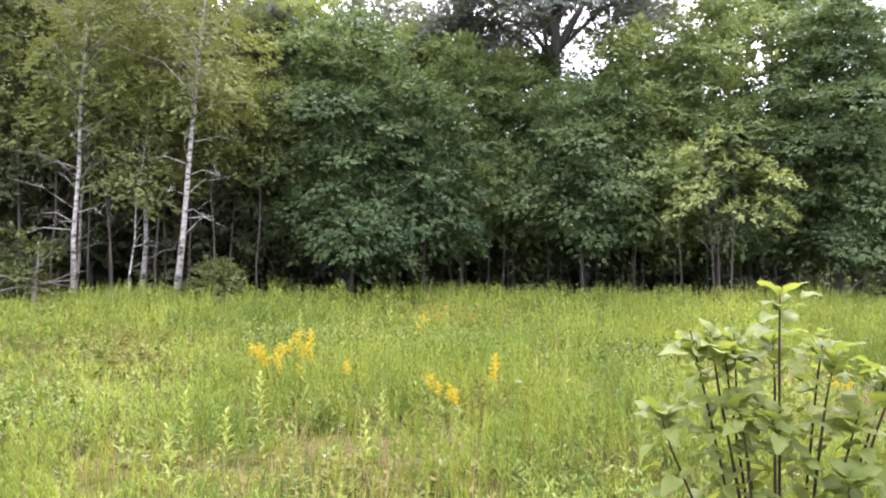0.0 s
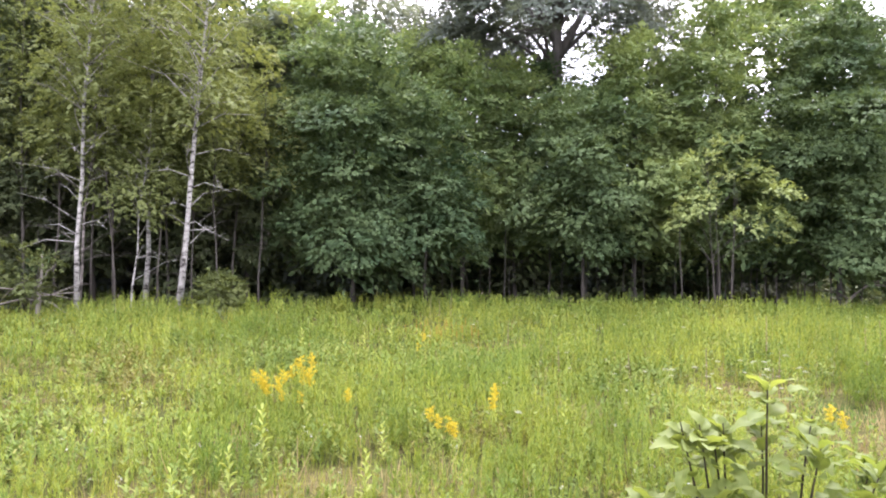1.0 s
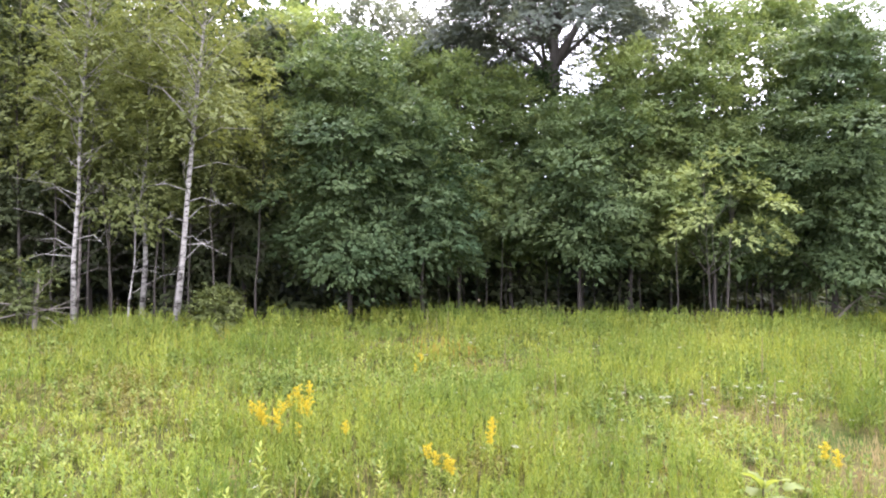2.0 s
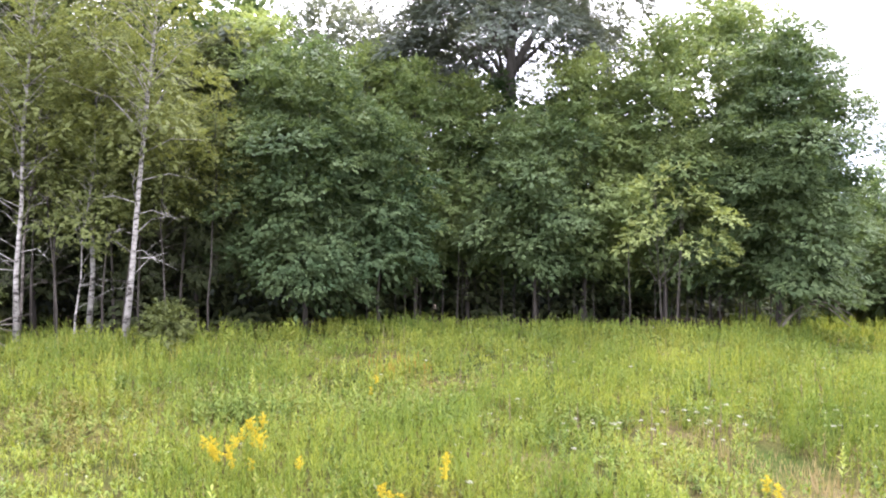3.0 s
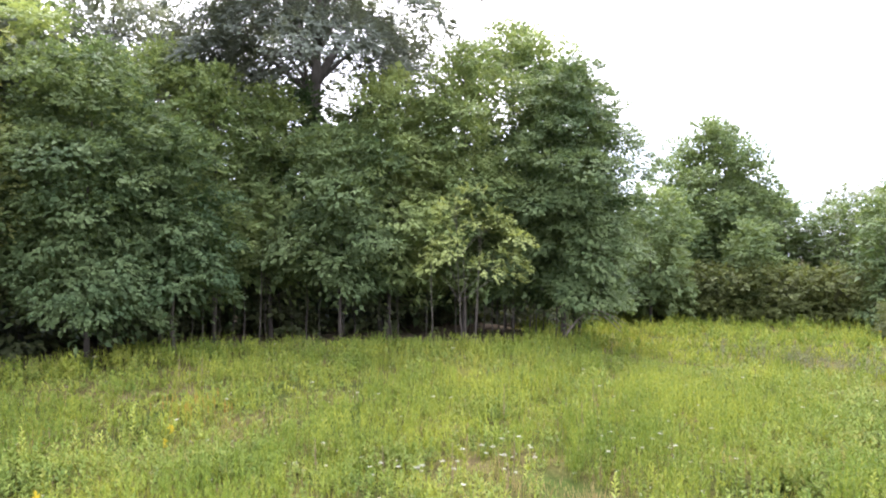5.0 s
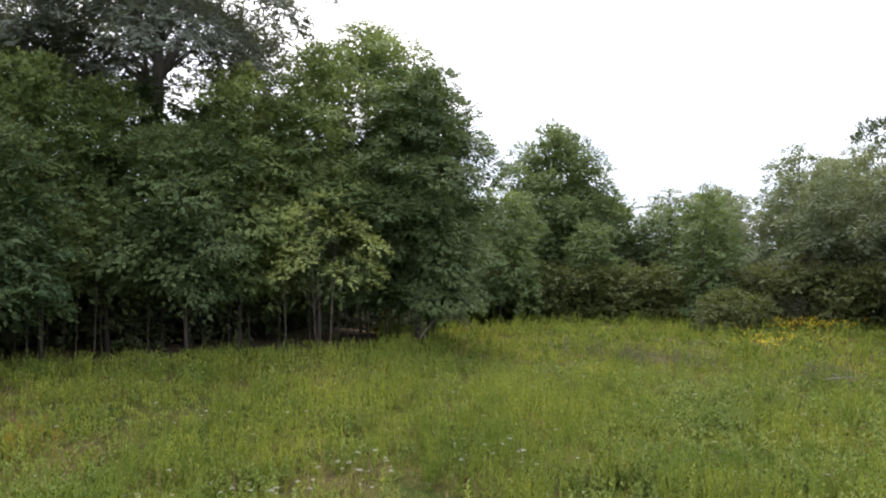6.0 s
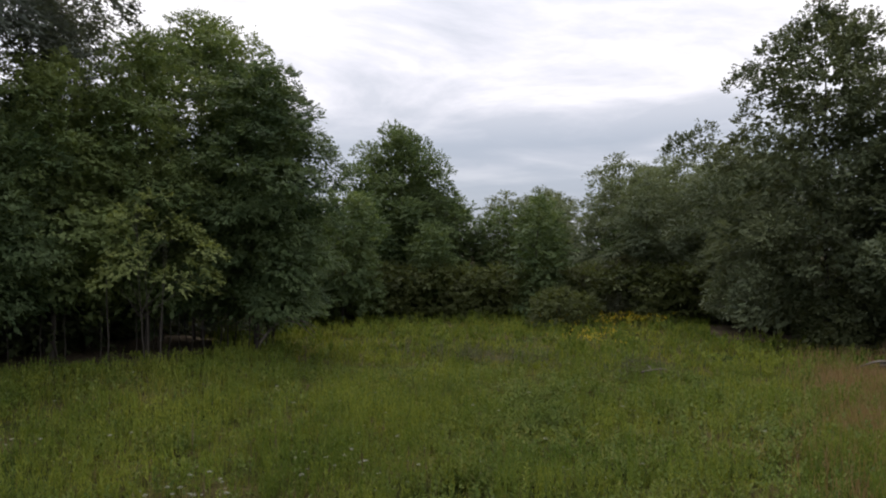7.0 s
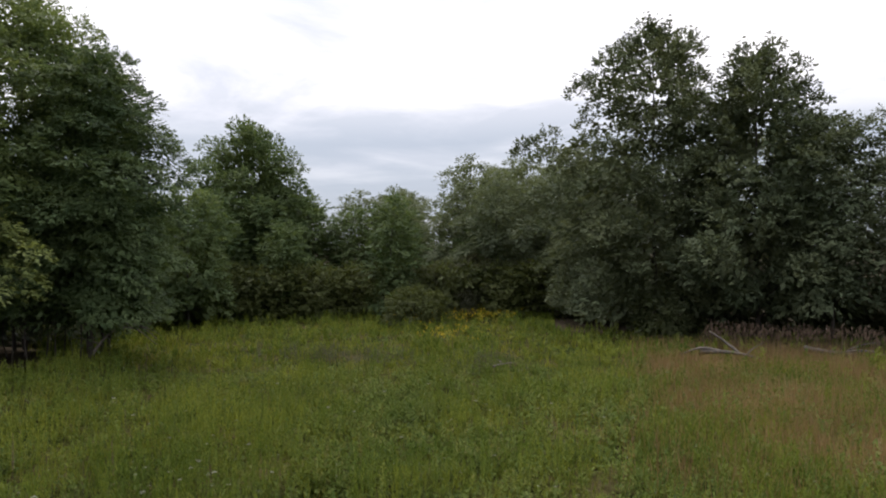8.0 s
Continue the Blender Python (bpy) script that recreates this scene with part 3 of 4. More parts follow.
for i, (x, y, s) in enumerate([(-17.5, 25, 1.0), (-16, 29, 1.1), (-11.5, 30.5, 1.1), (-7, 32, 1.0), (-4, 34, 0.85), (0, 34.5, 0.8), (8, 31.5, 0.75),
                                (12.5, 30, 0.7), (3, 36, 0.75), (8, 37, 0.8), (-10, 37, 1.1), (-16, 36, 1.15), (-21, 31, 1.1), (12, 36, 0.7), (16.5, 37, 0.6),
                                (-3, 29, 0.6), (2, 32, 0.6), (6, 30, 0.6), (-6, 29, 0.7), (10, 30, 0.75), (14, 30, 0.7), (4.1, 30.3, 0.72), (6.0, 35, 0.72), (-13.5, 27, 0.95)]):
    place(back[i % 3], x, y, rng.uniform(-45, 45), s)

for i in range(14):
    x = -27 + i * 3.5
    place(back[(i * 2) % 3], x, 42 + (i % 3) * 4.0, rng.uniform(-40, 40) - x, 0.95 if x < -8 else (0.62 if i * 2 % 3 < 2 else 0.85))

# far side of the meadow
far = [tree(37.8, 43.0, 14.9, 5.6, 1.2, FAR_GREEN_LEAF, "tall ragged-topped poplar beyond the meadow", "poplar", seed=50, pads=120, pad=1.0, leaf=0.2, lift=0.3, flat=0.8, ragged=1.6, limbs=8, inner=0.4, fill=0.16, cover=2.6, bulge=0.3, power=1.6, foot=0.85, name="poplar_tree"),
       tree(26.8, 36.2, 9.2, 2.9, 0.8, FAR_GREEN_LEAF, "green tree at the far edge of the meadow", seed=51, fill=0.08, cover=2.0, pads=52, pad=0.85, leaf=0.2, limbs=6, group="far trees"),
       tree(37.4, 28.5, 8.5, 2.1, 0.5, FAR_GREEN_LEAF, "light-green conical tree at the meadow's far edge", seed=52, fill=0.08, cover=2.0, pads=48, pad=0.7, leaf=0.19, limbs=6, bulge=0.2, group="far trees")]
# leaves paled and greyed for haze
far.append(tree(48.0, 28.5, 12.4, 4.2, 0.8, HAZED_LEAF, "far wood tree with haze tinted into its leaves", seed=53, fill=0.08, cover=2.0, pads=70, pad=0.95, leaf=0.155, limbs=6, group="far trees"))
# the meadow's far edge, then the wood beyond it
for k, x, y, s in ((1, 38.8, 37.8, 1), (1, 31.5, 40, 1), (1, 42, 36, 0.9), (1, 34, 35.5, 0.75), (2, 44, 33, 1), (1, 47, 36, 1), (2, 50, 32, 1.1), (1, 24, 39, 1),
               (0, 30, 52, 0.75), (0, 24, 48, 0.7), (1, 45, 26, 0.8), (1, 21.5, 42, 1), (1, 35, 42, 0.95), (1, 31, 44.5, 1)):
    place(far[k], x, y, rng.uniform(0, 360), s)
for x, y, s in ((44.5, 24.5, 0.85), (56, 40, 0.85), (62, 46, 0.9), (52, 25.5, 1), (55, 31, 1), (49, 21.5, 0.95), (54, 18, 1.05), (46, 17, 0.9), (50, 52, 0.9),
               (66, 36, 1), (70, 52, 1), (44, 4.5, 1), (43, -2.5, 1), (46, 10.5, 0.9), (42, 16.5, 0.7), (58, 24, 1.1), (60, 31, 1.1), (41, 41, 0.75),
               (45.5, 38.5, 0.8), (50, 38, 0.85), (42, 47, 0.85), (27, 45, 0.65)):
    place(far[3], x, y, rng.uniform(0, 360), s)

# right-hand maples
tree(39.0, 11.3, 17.2, 6.1, 1.3, MAPLE_LEAF, "large maple with upswept twigs at the meadow's side", "maple", seed=60, pads=230, pad=0.74, leaf=0.165, cover=2.2, fill=0.16, inner=0.4, ragged=1.8, bare_side=0.6, sprigs=4, limbs=14, face=265, name="maple_tree", bulge=0.3, power=1.8, lift=0.6, flat=0.7)
tree(38.0, 5.8, 14.8, 5.0, 1.6, MAPLE_LEAF, "large maple with upswept twigs at the meadow's side", "maple", seed=61, pads=160, pad=0.74, leaf=0.165, cover=2.2, fill=0.16, inner=0.4, ragged=1.8, bare_side=0.6, sprigs=4, limbs=12, face=265, name="maple_tree", bulge=0.25, power=1.35, lift=0.6, flat=0.7)
tree(37.9, 2.6, 11.4, 3.7, 1.7, MAPLE_LEAF, "dark maple with drooping branches over dry grass", "maple", seed=62, pads=80, pad=0.85, leaf=0.13, limbs=8, face=265, name="maple_tree")
tree(39.0, -2.6, 14.6, 4.6, 1.4, MAPLE_LEAF, "dark maple with drooping branches over dry grass", "maple", seed=63, pads=80, pad=0.95, leaf=0.15, limbs=8, face=265, name="maple_tree")

# added dark bushes that close shaded gaps under the trees, and thin stems inside the wood
thicket = [tree(-5.5, 26.0, 3.2, 1.9, 0.1, SHADE_LEAF, "added dark filler bush closing gaps under trees", "bush", seed=70 + i, pads=16, pad=0.75, leaf=0.2, limbs=3, fill=0.1, name="undergrowth_bush",
                group="undergrowth", trunk_r=0.03, foot=0.9) for i in range(2)]
thicket[1].location = (-2.0, 29.5, hz(-2, 29.5))
for i in range(32):
    x = -26 + i * 1.4 + rng.uniform(-0.4, 0.4)
    y = (24.5 if x < -6 else 29.0) + (i % 3) * 2.2 + rng.uniform(-0.5, 0.5) + (1.5 if -4 < x < 3 else 0)
    if x < 11.5:
        place(thicket[i % 2], x, y, rng.uniform(0, 360), rng.uniform(0.7, 1.15))
for x, y in ((19.8, 36), (21.6, 39.5), (24.2, 42.8), (17.8, 34.2), (12.2, 32.5), (13.5, 35), (15.5, 37.5), (17.5, 40.5), (19.5, 44), (22.5, 46), (25, 50), (10.5, 33)):
    place(thicket[int(x) % 2], x, y, x * 50, 1.0)
# more filler bushes behind the maples, added to stop light showing under them
for x, y in ((42.5, 14), (42.5, 9.5), (41.5, 5), (42, 1), (43, -4), (40.6, 7.6), (40.4, 3.0), (40.0, -0.5)):
    place(thicket[int(x) % 2], x, y, x * 90 + y * 40, 1.0)
scrub = tree(27.5, 39.3, 3.2, 1.9, 0.1, BUSH_LEAF, "low green scrub under the far trees", "bush", seed=75, pads=26, pad=0.62, leaf=0.135, limbs=3, fill=0.1, name="scrub_bush",
             group="far scrub", trunk_r=0.03, foot=0.9)
for i in range(1, 13):
    a = radians(35 + i * 2.4)
    place(scrub, 48 * math.sin(a), 48 * math.cos(a), i * 61.0, 1.25)
for i in range(16):
    place(thicket[i % 2], -29 + i * 2.8, 35.5 + (i % 3) * 2.0, i * 77.0, 1.5)
stemmed = [tree(1.75, 27.3, 5.5, 1.0, 3.6, MID_LEAF, "thin young sapling with grey stem at the wood's edge", "sapling", BARK, 0.024, seed=80 + i, pads=8, pad=0.5, leaf=0.15, limbs=2,
                name="sapling", group="saplings", lean=(0.25, 0.1)) for i in range(3)]
stemmed[1].location, stemmed[2].location = (0.3, 25.6, hz(0.3, 25.6)), (8.25, 24.3, hz(8.25, 24.3))
for i in range(38):
    x = -7 + i * 0.62 + rng.uniform(-0.3, 0.3)
    place(stemmed[i % 3], x, 26.0 + rng.uniform(0, 2.5) - (0.8 if x > 6 else 0), rng.uniform(0, 360), rng.uniform(0.6, 1.1))

for i in range(16):
    place(stemmed[i % 3], 11.2 + i * 0.33 + rng.uniform(-0.15, 0.15), 25.6 + rng.uniform(0, 2.2), rng.uniform(0, 360), rng.uniform(0.7, 1.0))

# ---- meadow ----
def scatter(rng, lo, hi, density, az=(-38, 96)):
    a0, a1 = radians(az[0]), radians(az[1])
    n = int(density * (hi * hi - lo * lo) * (a1 - a0) / 2)
    r = np.sqrt(rng.uniform(lo * lo, hi * hi, n))
    a = rng.uniform(a0, a1, n)
    x, y = r * np.sin(a), r * np.cos(a)
    keep = in_wood(x, y) < rng.uniform(0, 2.5, n)
    return x[keep], y[keep]


def patch(x, y, k=0.35, s=0.0):
    return 0.5 + 0.25 * np.sin(x * k + 2.1 * np.sin(y * k * 0.8 + s)) + 0.25 * np.sin(y * k * 1.4 + 1.7 * np.sin(x * k * 1.1 + 2 + s))


def bare(x, y):
    """Thin, dry strip of the meadow."""
    strip = 2.3 * np.exp(-(((x - 6.05) / 0.7) ** 2) - ((y - 10.5 + 0.5 * (x - 6.05)) / 0.8) ** 2) + 0.45 * np.exp(-(((x - 4.9) / 0.7) ** 2) - ((y - 12.2) / 0.35) ** 2)
    return np.clip(strip + 1.2 * np.exp(-(((x - 5.5) / 0.8) ** 2) - ((y - 8.6) / 0.9) ** 2) + 0.8 * np.exp(-(((x + 0.6) / 1.0) ** 2) - ((y - 8.0) / 0.4) ** 2)
                   + 0.7 * np.exp(-(((x + 2.7) / 0.5) ** 2) - ((y - 9.2) / 0.3) ** 2) + 0.5 * np.exp(-(((x + 1.2) / 1.4) ** 2) - ((y - 6.3) / 0.6) ** 2), 0, 1)


def blades(rng, x, y, tall, wide, two=True):
    n = len(x)
    p = np.stack([x, y, height(x, y) - 0.02], 1)
    a = rng.uniform(0, 2 * math.pi, n)
    side = np.stack([np.cos(a), np.sin(a), 0 * a], 1)
    b = rng.uniform(0, 2 * math.pi, n)
    bend = np.stack([np.cos(b), np.sin(b), 0 * b], 1) * (tall * rng.uniform(0.05, 0.45, n))[:, None]
    up = np.array([0, 0, 1.0])
    w = wide * rng.uniform(0.6, 1.3, n)[:, None] / 2
    m = p + bend * 0.3 + up * (tall * 0.6)[:, None]
    t = p + bend + up * tall[:, None]
    low = np.stack([p - side * w, p + side * w, m + side * w * 0.8, m - side * w * 0.8], 1)
    if not two:
        return np.stack([p - side * w, p + side * w, t + side * w * 0.25, t - side * w * 0.25], 1)
    high = np.stack([m - side * w * 0.8, m + side * w * 0.8, t + side * w * 0.1, t - side * w * 0.1], 1)
    return np.concatenate([low, high])


def herbs(rng, x, y, tall, n_leaf, leaf, aspect=0.17, lift=0.9, low=0.2):
    """Leafy stalks: a stem and whorls of narrow leaves up it."""
    n = len(x)
    p = np.stack([x, y, height(x, y) - 0.02], 1)
    lean = rng.normal(0, 0.1, (n, 3)) * tall[:, None] * np.array([1, 1, 0])
    w = rng.uniform(0, 6.283, n)
    side = np.stack([np.cos(w), np.sin(w), 0 * w], 1) * 0.005
    stem = np.stack([p - side, p + side, p + lean + np.array([0, 0, 1.0]) * tall[:, None]], 1)
    j = np.repeat(np.arange(n), n_leaf)
    s = rng.uniform(low, 1.0, len(j))
    b = p[j] + lean[j] * s[:, None] + np.array([0, 0, 1.0]) * (tall[j] * s)[:, None]
    a = rng.uniform(0, 2 * math.pi, len(j))
    way = np.stack([np.cos(a), np.sin(a), lift + 1.1 * s ** 2], 1)
    ln = leaf * rng.uniform(0.6, 1.2, len(j)) * (1.2 - 0.6 * s)
    q = darts(b, way, np.array([0, 0, 1.0]) + rng.normal(0, 0.2, way.shape), ln, ln * aspect, 0.15)
    return np.concatenate([stem, q])


def block(x, y):
    """The tallest, closest colony, beside the thin strip."""
    return np.exp(-(((x - 9.3) / 3.0) ** 4) - ((y - 13.2 - 0.15 * (x - 9)) / 2.2) ** 4)


def stand(x, y):
    """Where the goldenrod stalks stand in close colonies, with steep edges: 0 outside, 1 inside."""
    m = 0.55 * patch(x + 0.6 * np.sin(y * 1.9), y, 0.62, 3.0) + 0.45 * patch(x, y + 0.5 * np.sin(x * 2.3), 1.45, 1.0)
    m = m + 0.3 * np.exp(-(((x + 2.1) / 1.1) ** 4) - ((y - 9.7) / 0.9) ** 4)
    return sig((m + 0.35 * block(x, y) - 0.5) / 0.022) * np.clip(1 - 1.6 * bare(x, y), 0, 1)


def tufts(rng, lo, hi, density, each, spread, az=(-38, 96)):
    """Places in tufts; also each place's tuft height factor."""
    x, y = scatter(rng, lo, hi, density, az)
    f = rng.uniform(0.3, 1.5, len(x)) ** 1.15
    k = np.repeat(np.arange(len(x)), each)
    s = spread * rng.uniform(0.5, 1.4, len(x))[k]
    return x[k] + rng.normal(0, 1, len(k)) * s, y[k] + rng.normal(0, 1, len(k)) * s, f[k]


def build_meadow():
    rng = np.random.default_rng(9)

    def stuff(name, quads, mat, label, cat="grass"):
        tagged(new(name, quads_mesh(name, quads, mat)), label, cat, kind="stuff")
    out = []
    for lo, hi, dens, each, spread, wide, two in ((3.6, 9, 14, 12, 0.09, 0.008, True), (9, 15, 8, 11, 0.12, 0.012, False), (15, 28, 5.5, 11, 0.18, 0.02, False), (28, 48, 1.6, 12, 0.35, 0.05, False),
                                                  (48, 70, 0.35, 14, 0.6, 0.12, False)):
        x, y, f = tufts(rng, lo, hi, dens, each, spread)
        keep = rng.uniform(0, 1, len(x)) > 0.97 * bare(x, y)
        x, y, f = x[keep], y[keep], f[keep]
        tall = (0.16 + 0.24 * patch(x, y) ** 1.3) * f * rng.uniform(0.6, 1.2, len(x)) * (1 - 0.4 * bare(x, y))
        out.append(blades(rng, x, y, tall, wide, two))
    # the rest of the meadow, round and behind the start
    for lo, hi, dens, az in ((0.2, 3.6, 16, (-38, 96)), (0.2, 8, 9, (96, 322)), (8, 20, 2.2, (96, 322))):
        x, y, f = tufts(rng, lo, hi, dens, 11, 0.13, az)
        out.append(blades(rng, x, y, (0.2 + 0.25 * patch(x, y) ** 1.3) * f * rng.uniform(0.6, 1.2, len(x)), 0.012 if hi < 10 else 0.02, False))
    stuff("meadow_grass", np.concatenate(out), GRASS, "tall yellow-green summer grass covering the meadow")
    out, green = [], []
    # close colonies of leafy stalks
    for lo, hi, dens, n_leaf, leaf, aspect in ((3.6, 9, 85, 22, 0.1, 0.21), (9, 14, 66, 18, 0.125, 0.22), (14, 20, 50, 14, 0.13, 0.24), (20, 30, 44, 11, 0.125, 0.28), (30, 50, 9, 9, 0.27, 0.3)):
        x, y = scatter(rng, lo, hi, dens)
        inside = stand(x, y)
        clump = patch(x + 0.1 * np.sin(5.3 * y), y + 0.1 * np.sin(4.7 * x), 8.5, 0.7)
        keep = rng.uniform(0, 1, len(x)) < inside * (0.1 + 1.1 * clump + 0.3 * block(x, y)) + 0.08 * (1 - bare(x, y))
        keep &= in_wood(x, y) < rng.uniform(-1.0, 0.6, len(x))
        x, y, inside, clump = x[keep], y[keep], inside[keep], clump[keep]
        tall = (0.22 + 0.5 * inside) * (1 + 0.35 * block(x, y)) * (0.5 + 0.5 * patch(x, y, 3.1, 0.5) + 0.4 * clump) * rng.uniform(0.75, 1.15, len(x)) * np.clip(0.72 - in_wood(x, y) * 0.06, 0.62, 1.0)
        cool = patch(x + 0.4 * np.sin(3.1 * y), y, 0.75, 6.0) > rng.uniform(0.58, 0.72, len(x)) + 0.4 * block(x, y)
        for some, kept in ((~cool, out), (cool, green)):
            kept.append(herbs(rng, x[some], y[some], tall[some], n_leaf, leaf * 1.15, aspect * 0.8, 1.7))
    # looser tufts between them
    for lo, hi, dens, each, n_leaf, leaf in ((3.6, 9, 4.2, 12, 13, 0.09), (9, 15, 3.6, 11, 9, 0.12), (15, 27, 1.7, 11, 6, 0.18), (27, 47, 0.5, 11, 6, 0.3)):
        x, y, f = tufts(rng, lo, hi, dens, each, 0.14)
        keep = rng.uniform(0, 1, len(x)) < 0.55 + 0.8 * patch(x, y, 0.5, 3.0) - 1.3 * bare(x, y)
        x, y, f = x[keep], y[keep], f[keep]
        out.append(herbs(rng, x, y, (0.2 + 0.36 * patch(x, y, 0.5, 3.0)) * (0.6 + 0.8 * patch(x, y, 2.3, 1.0)) * (0.25 + 0.75 * f) * rng.uniform(0.75, 1.15, len(x)), n_leaf, leaf, 0.22))
    for lo, hi, dens, az in ((0.4, 3.6, 5, (-38, 96)), (0.4, 9, 2.5, (96, 322))):
        x, y, f = tufts(rng, lo, hi, dens, 8, 0.14, az)
        out.append(herbs(rng, x, y, (0.2 + 0.25 * f) * rng.uniform(0.75, 1.15, len(x)), 9, 0.11))
    stuff("meadow_herbs", np.concatenate(out), HERB, "feathery green goldenrod stalks among the grass", "herbs")
    stuff("green_herbs", np.concatenate(green), GREEN_HERB, "deep-green upright leafy stalks in close colonies", "herbs")
    out = []
    for lo, hi, dens, each, n_leaf, leaf in ((3.6, 9, 12, 6, 10, 0.11), (9, 15, 10, 6, 9, 0.14), (15, 27, 5, 6, 8, 0.19), (27, 45, 0.5, 5, 8, 0.26)):
        x, y, f = tufts(rng, lo, hi, dens, each, 0.16)
        keep = rng.uniform(0, 1, len(x)) < 0.14 + 0.5 * (1 - stand(x, y)) * np.clip(2.2 * patch(x, y, 0.7, 5.5) - 0.6, 0, 1) - 1.5 * bare(x, y) + 0.75 * sig((np.degrees(np.arctan2(x, y)) - 40) / 8) * patch(x, y, 1.7, 1.5)
        x, y, f = x[keep], y[keep], f[keep]
        out.append(herbs(rng, x, y, (0.32 + 0.12 * sig((np.degrees(np.arctan2(x, y)) - 40) / 8)) * f * rng.uniform(0.6, 1.2, len(x)), n_leaf, leaf, 0.36, 0.35))
    for cx, cy, sx, sy in ((14.6, 11.3, 1.9, 0.8), (17.2, 13.2, 1.5, 0.6), (12.0, 14.8, 1.4, 0.6), (10.2, 9.4, 0.9, 0.5), (-2.6, 13.2, 1.2, 0.7), (0.4, 13.2, 0.9, 0.5), (3.6, 12.6, 0.6, 0.4), (6.4, 15.0, 0.7, 0.6)):
        n = int(150 * sx * sy)
        x, y = rng.normal(cx, 0.6 * sx, n), rng.normal(cy, 0.6 * sy, n)
        out.append(herbs(rng, x, y, rng.uniform(0.35, 0.68, n), 22, 0.15, 0.36, 0.5))
    # single dark leafy plants and small groups through the meadow
    x, y = scatter(rng, 6, 24, 0.42, (-30, 80))
    k = np.repeat(np.arange(len(x)), rng.integers(3, 14, len(x)))
    s = rng.uniform(0.08, 0.3, len(x))[k]
    x, y = x[k] + s * rng.normal(0, 1, len(k)), y[k] + 0.7 * s * rng.normal(0, 1, len(k))
    out.append(herbs(rng, x, y, rng.uniform(0.35, 0.75, len(x)), 20, 0.12, 0.34, 0.6))
    stuff("broadleaf_weeds", np.concatenate(out), BROAD, "low broad-leaved green weeds among the grass", "weeds")
    x, y, f = tufts(rng, 4, 16, 9.0, 6, 0.16)
    want = np.zeros(len(x))
    for cx, cy, sx, sy in ((-4.2, 11.2, 1.6, 0.8), (-6.2, 12.4, 1.2, 0.6), (-1.2, 6.2, 1.0, 0.5), (0.9, 9.4, 0.8, 0.5), (-5.4, 13.2, 1.2, 0.5), (1.6, 7.2, 0.8, 0.4), (6.4, 7.6, 1.0, 0.6), (11.5, 10.2, 1.6, 0.5), (2.6, 13.0, 0.8, 0.4)):
        want += np.exp(-(((x - cx) / sx) ** 2) - ((y - cy) / sy) ** 2)
    keep = rng.uniform(0, 1, len(x)) < 0.85 * want + 0.03
    x, y, f = x[keep], y[keep], f[keep]
    stuff("yellowed_weeds", herbs(rng, x, y, (0.2 + 0.2 * f) * rng.uniform(0.7, 1.2, len(x)), 12, 0.11, 0.34, 0.3), YELLOWED, "patches of yellowing low weeds in the meadow", "weeds")
    x, y, f = tufts(rng, 3.6, 20, 3.0, 14, 0.1)
    keep = rng.uniform(0, 1, len(x)) < 0.16 + 1.3 * bare(x, y)
    x, y, f = x[keep], y[keep], f[keep]
    sx, sy = scatter(rng, 3.6, 17, 130)
    keep = rng.uniform(0, 1, len(sx)) < bare(sx, sy) - 0.1
    sx, sy = sx[keep], sy[keep]
    lying = blades(rng, sx, sy, rng.uniform(0.05, 0.2, len(sx)), 0.016, False)
    stuff("straw", np.concatenate([lying, blades(rng, x, y, 0.32 * f * rng.uniform(0.5, 1.2, len(x)), 0.011, False)]), STRAW, "dry straw-coloured grass stalks in thin patches")
    x, y = scatter(rng, 33.2, 36.2, 26, (77.5, 96))
    q = blades(rng, x, y, rng.uniform(0.65, 1.15, len(x)), 0.03, False)
    heads = np.stack([x, y, height(x, y) + rng.uniform(0.6, 1.05, len(x))], 1)
    way = np.array([0, 0, 1.0]) + rng.normal(0, 0.15, heads.shape)
    stuff("seeding_stalks", np.concatenate([q, leaves(heads, way, rng.normal(0, 1, heads.shape), 0.24, 0.07, 0.0)]), SEED, "tall brown seeding stalks before the maples", "stalks")
    x, y, f = tufts(rng, 22, 37, 3.2, 9, 0.25, (36, 70))
    keep = np.exp(-((((x - 21.5) * 0.38 - (y - 20) * 0.925) / 2.9) ** 2) - (((x - 21.5) * 0.925 + (y - 20) * 0.38) / 0.8) ** 2) + 0.8 * np.exp(-(((x - 23.5) / 1.6) ** 2) - ((y - 13.3) / 0.9) ** 2) > rng.uniform(0, 1, len(x))
    stuff("brown_weeds", herbs(rng, x[keep], y[keep], 0.5 + 0.3 * f[keep], 14, 0.15, 0.35), RUSSET_LEAF, "patch of purplish-brown weeds in the meadow", "weeds")
    x, y = np.concatenate([rng.normal(37.6, 1.3, 110), rng.normal(28.4, 0.9, 60), rng.normal(34.5, 2.0, 60)]), np.concatenate([rng.normal(22.4, 1.3, 110), rng.normal(18.5, 0.9, 60), rng.normal(22.6, 1.8, 60)])
    p = np.stack([x, y, height(x, y) + rng.uniform(0.5, 0.95, len(x))], 1)
    p = np.repeat(p, 4, 0) + rng.normal(0, 0.05, (4 * len(p), 3))
    stuff("goldenrod_patch", leaves(p, rng.normal(0, 1, p.shape), np.array([0, 0, 1.0]) + 0 * p, 0.09, 0.06, 0.1), GOLD, "far patch of yellow goldenrod in bloom", "flowers")
    x, y = rng.normal(-0.12, 0.45, 34), rng.normal(16.4, 0.3, 34)
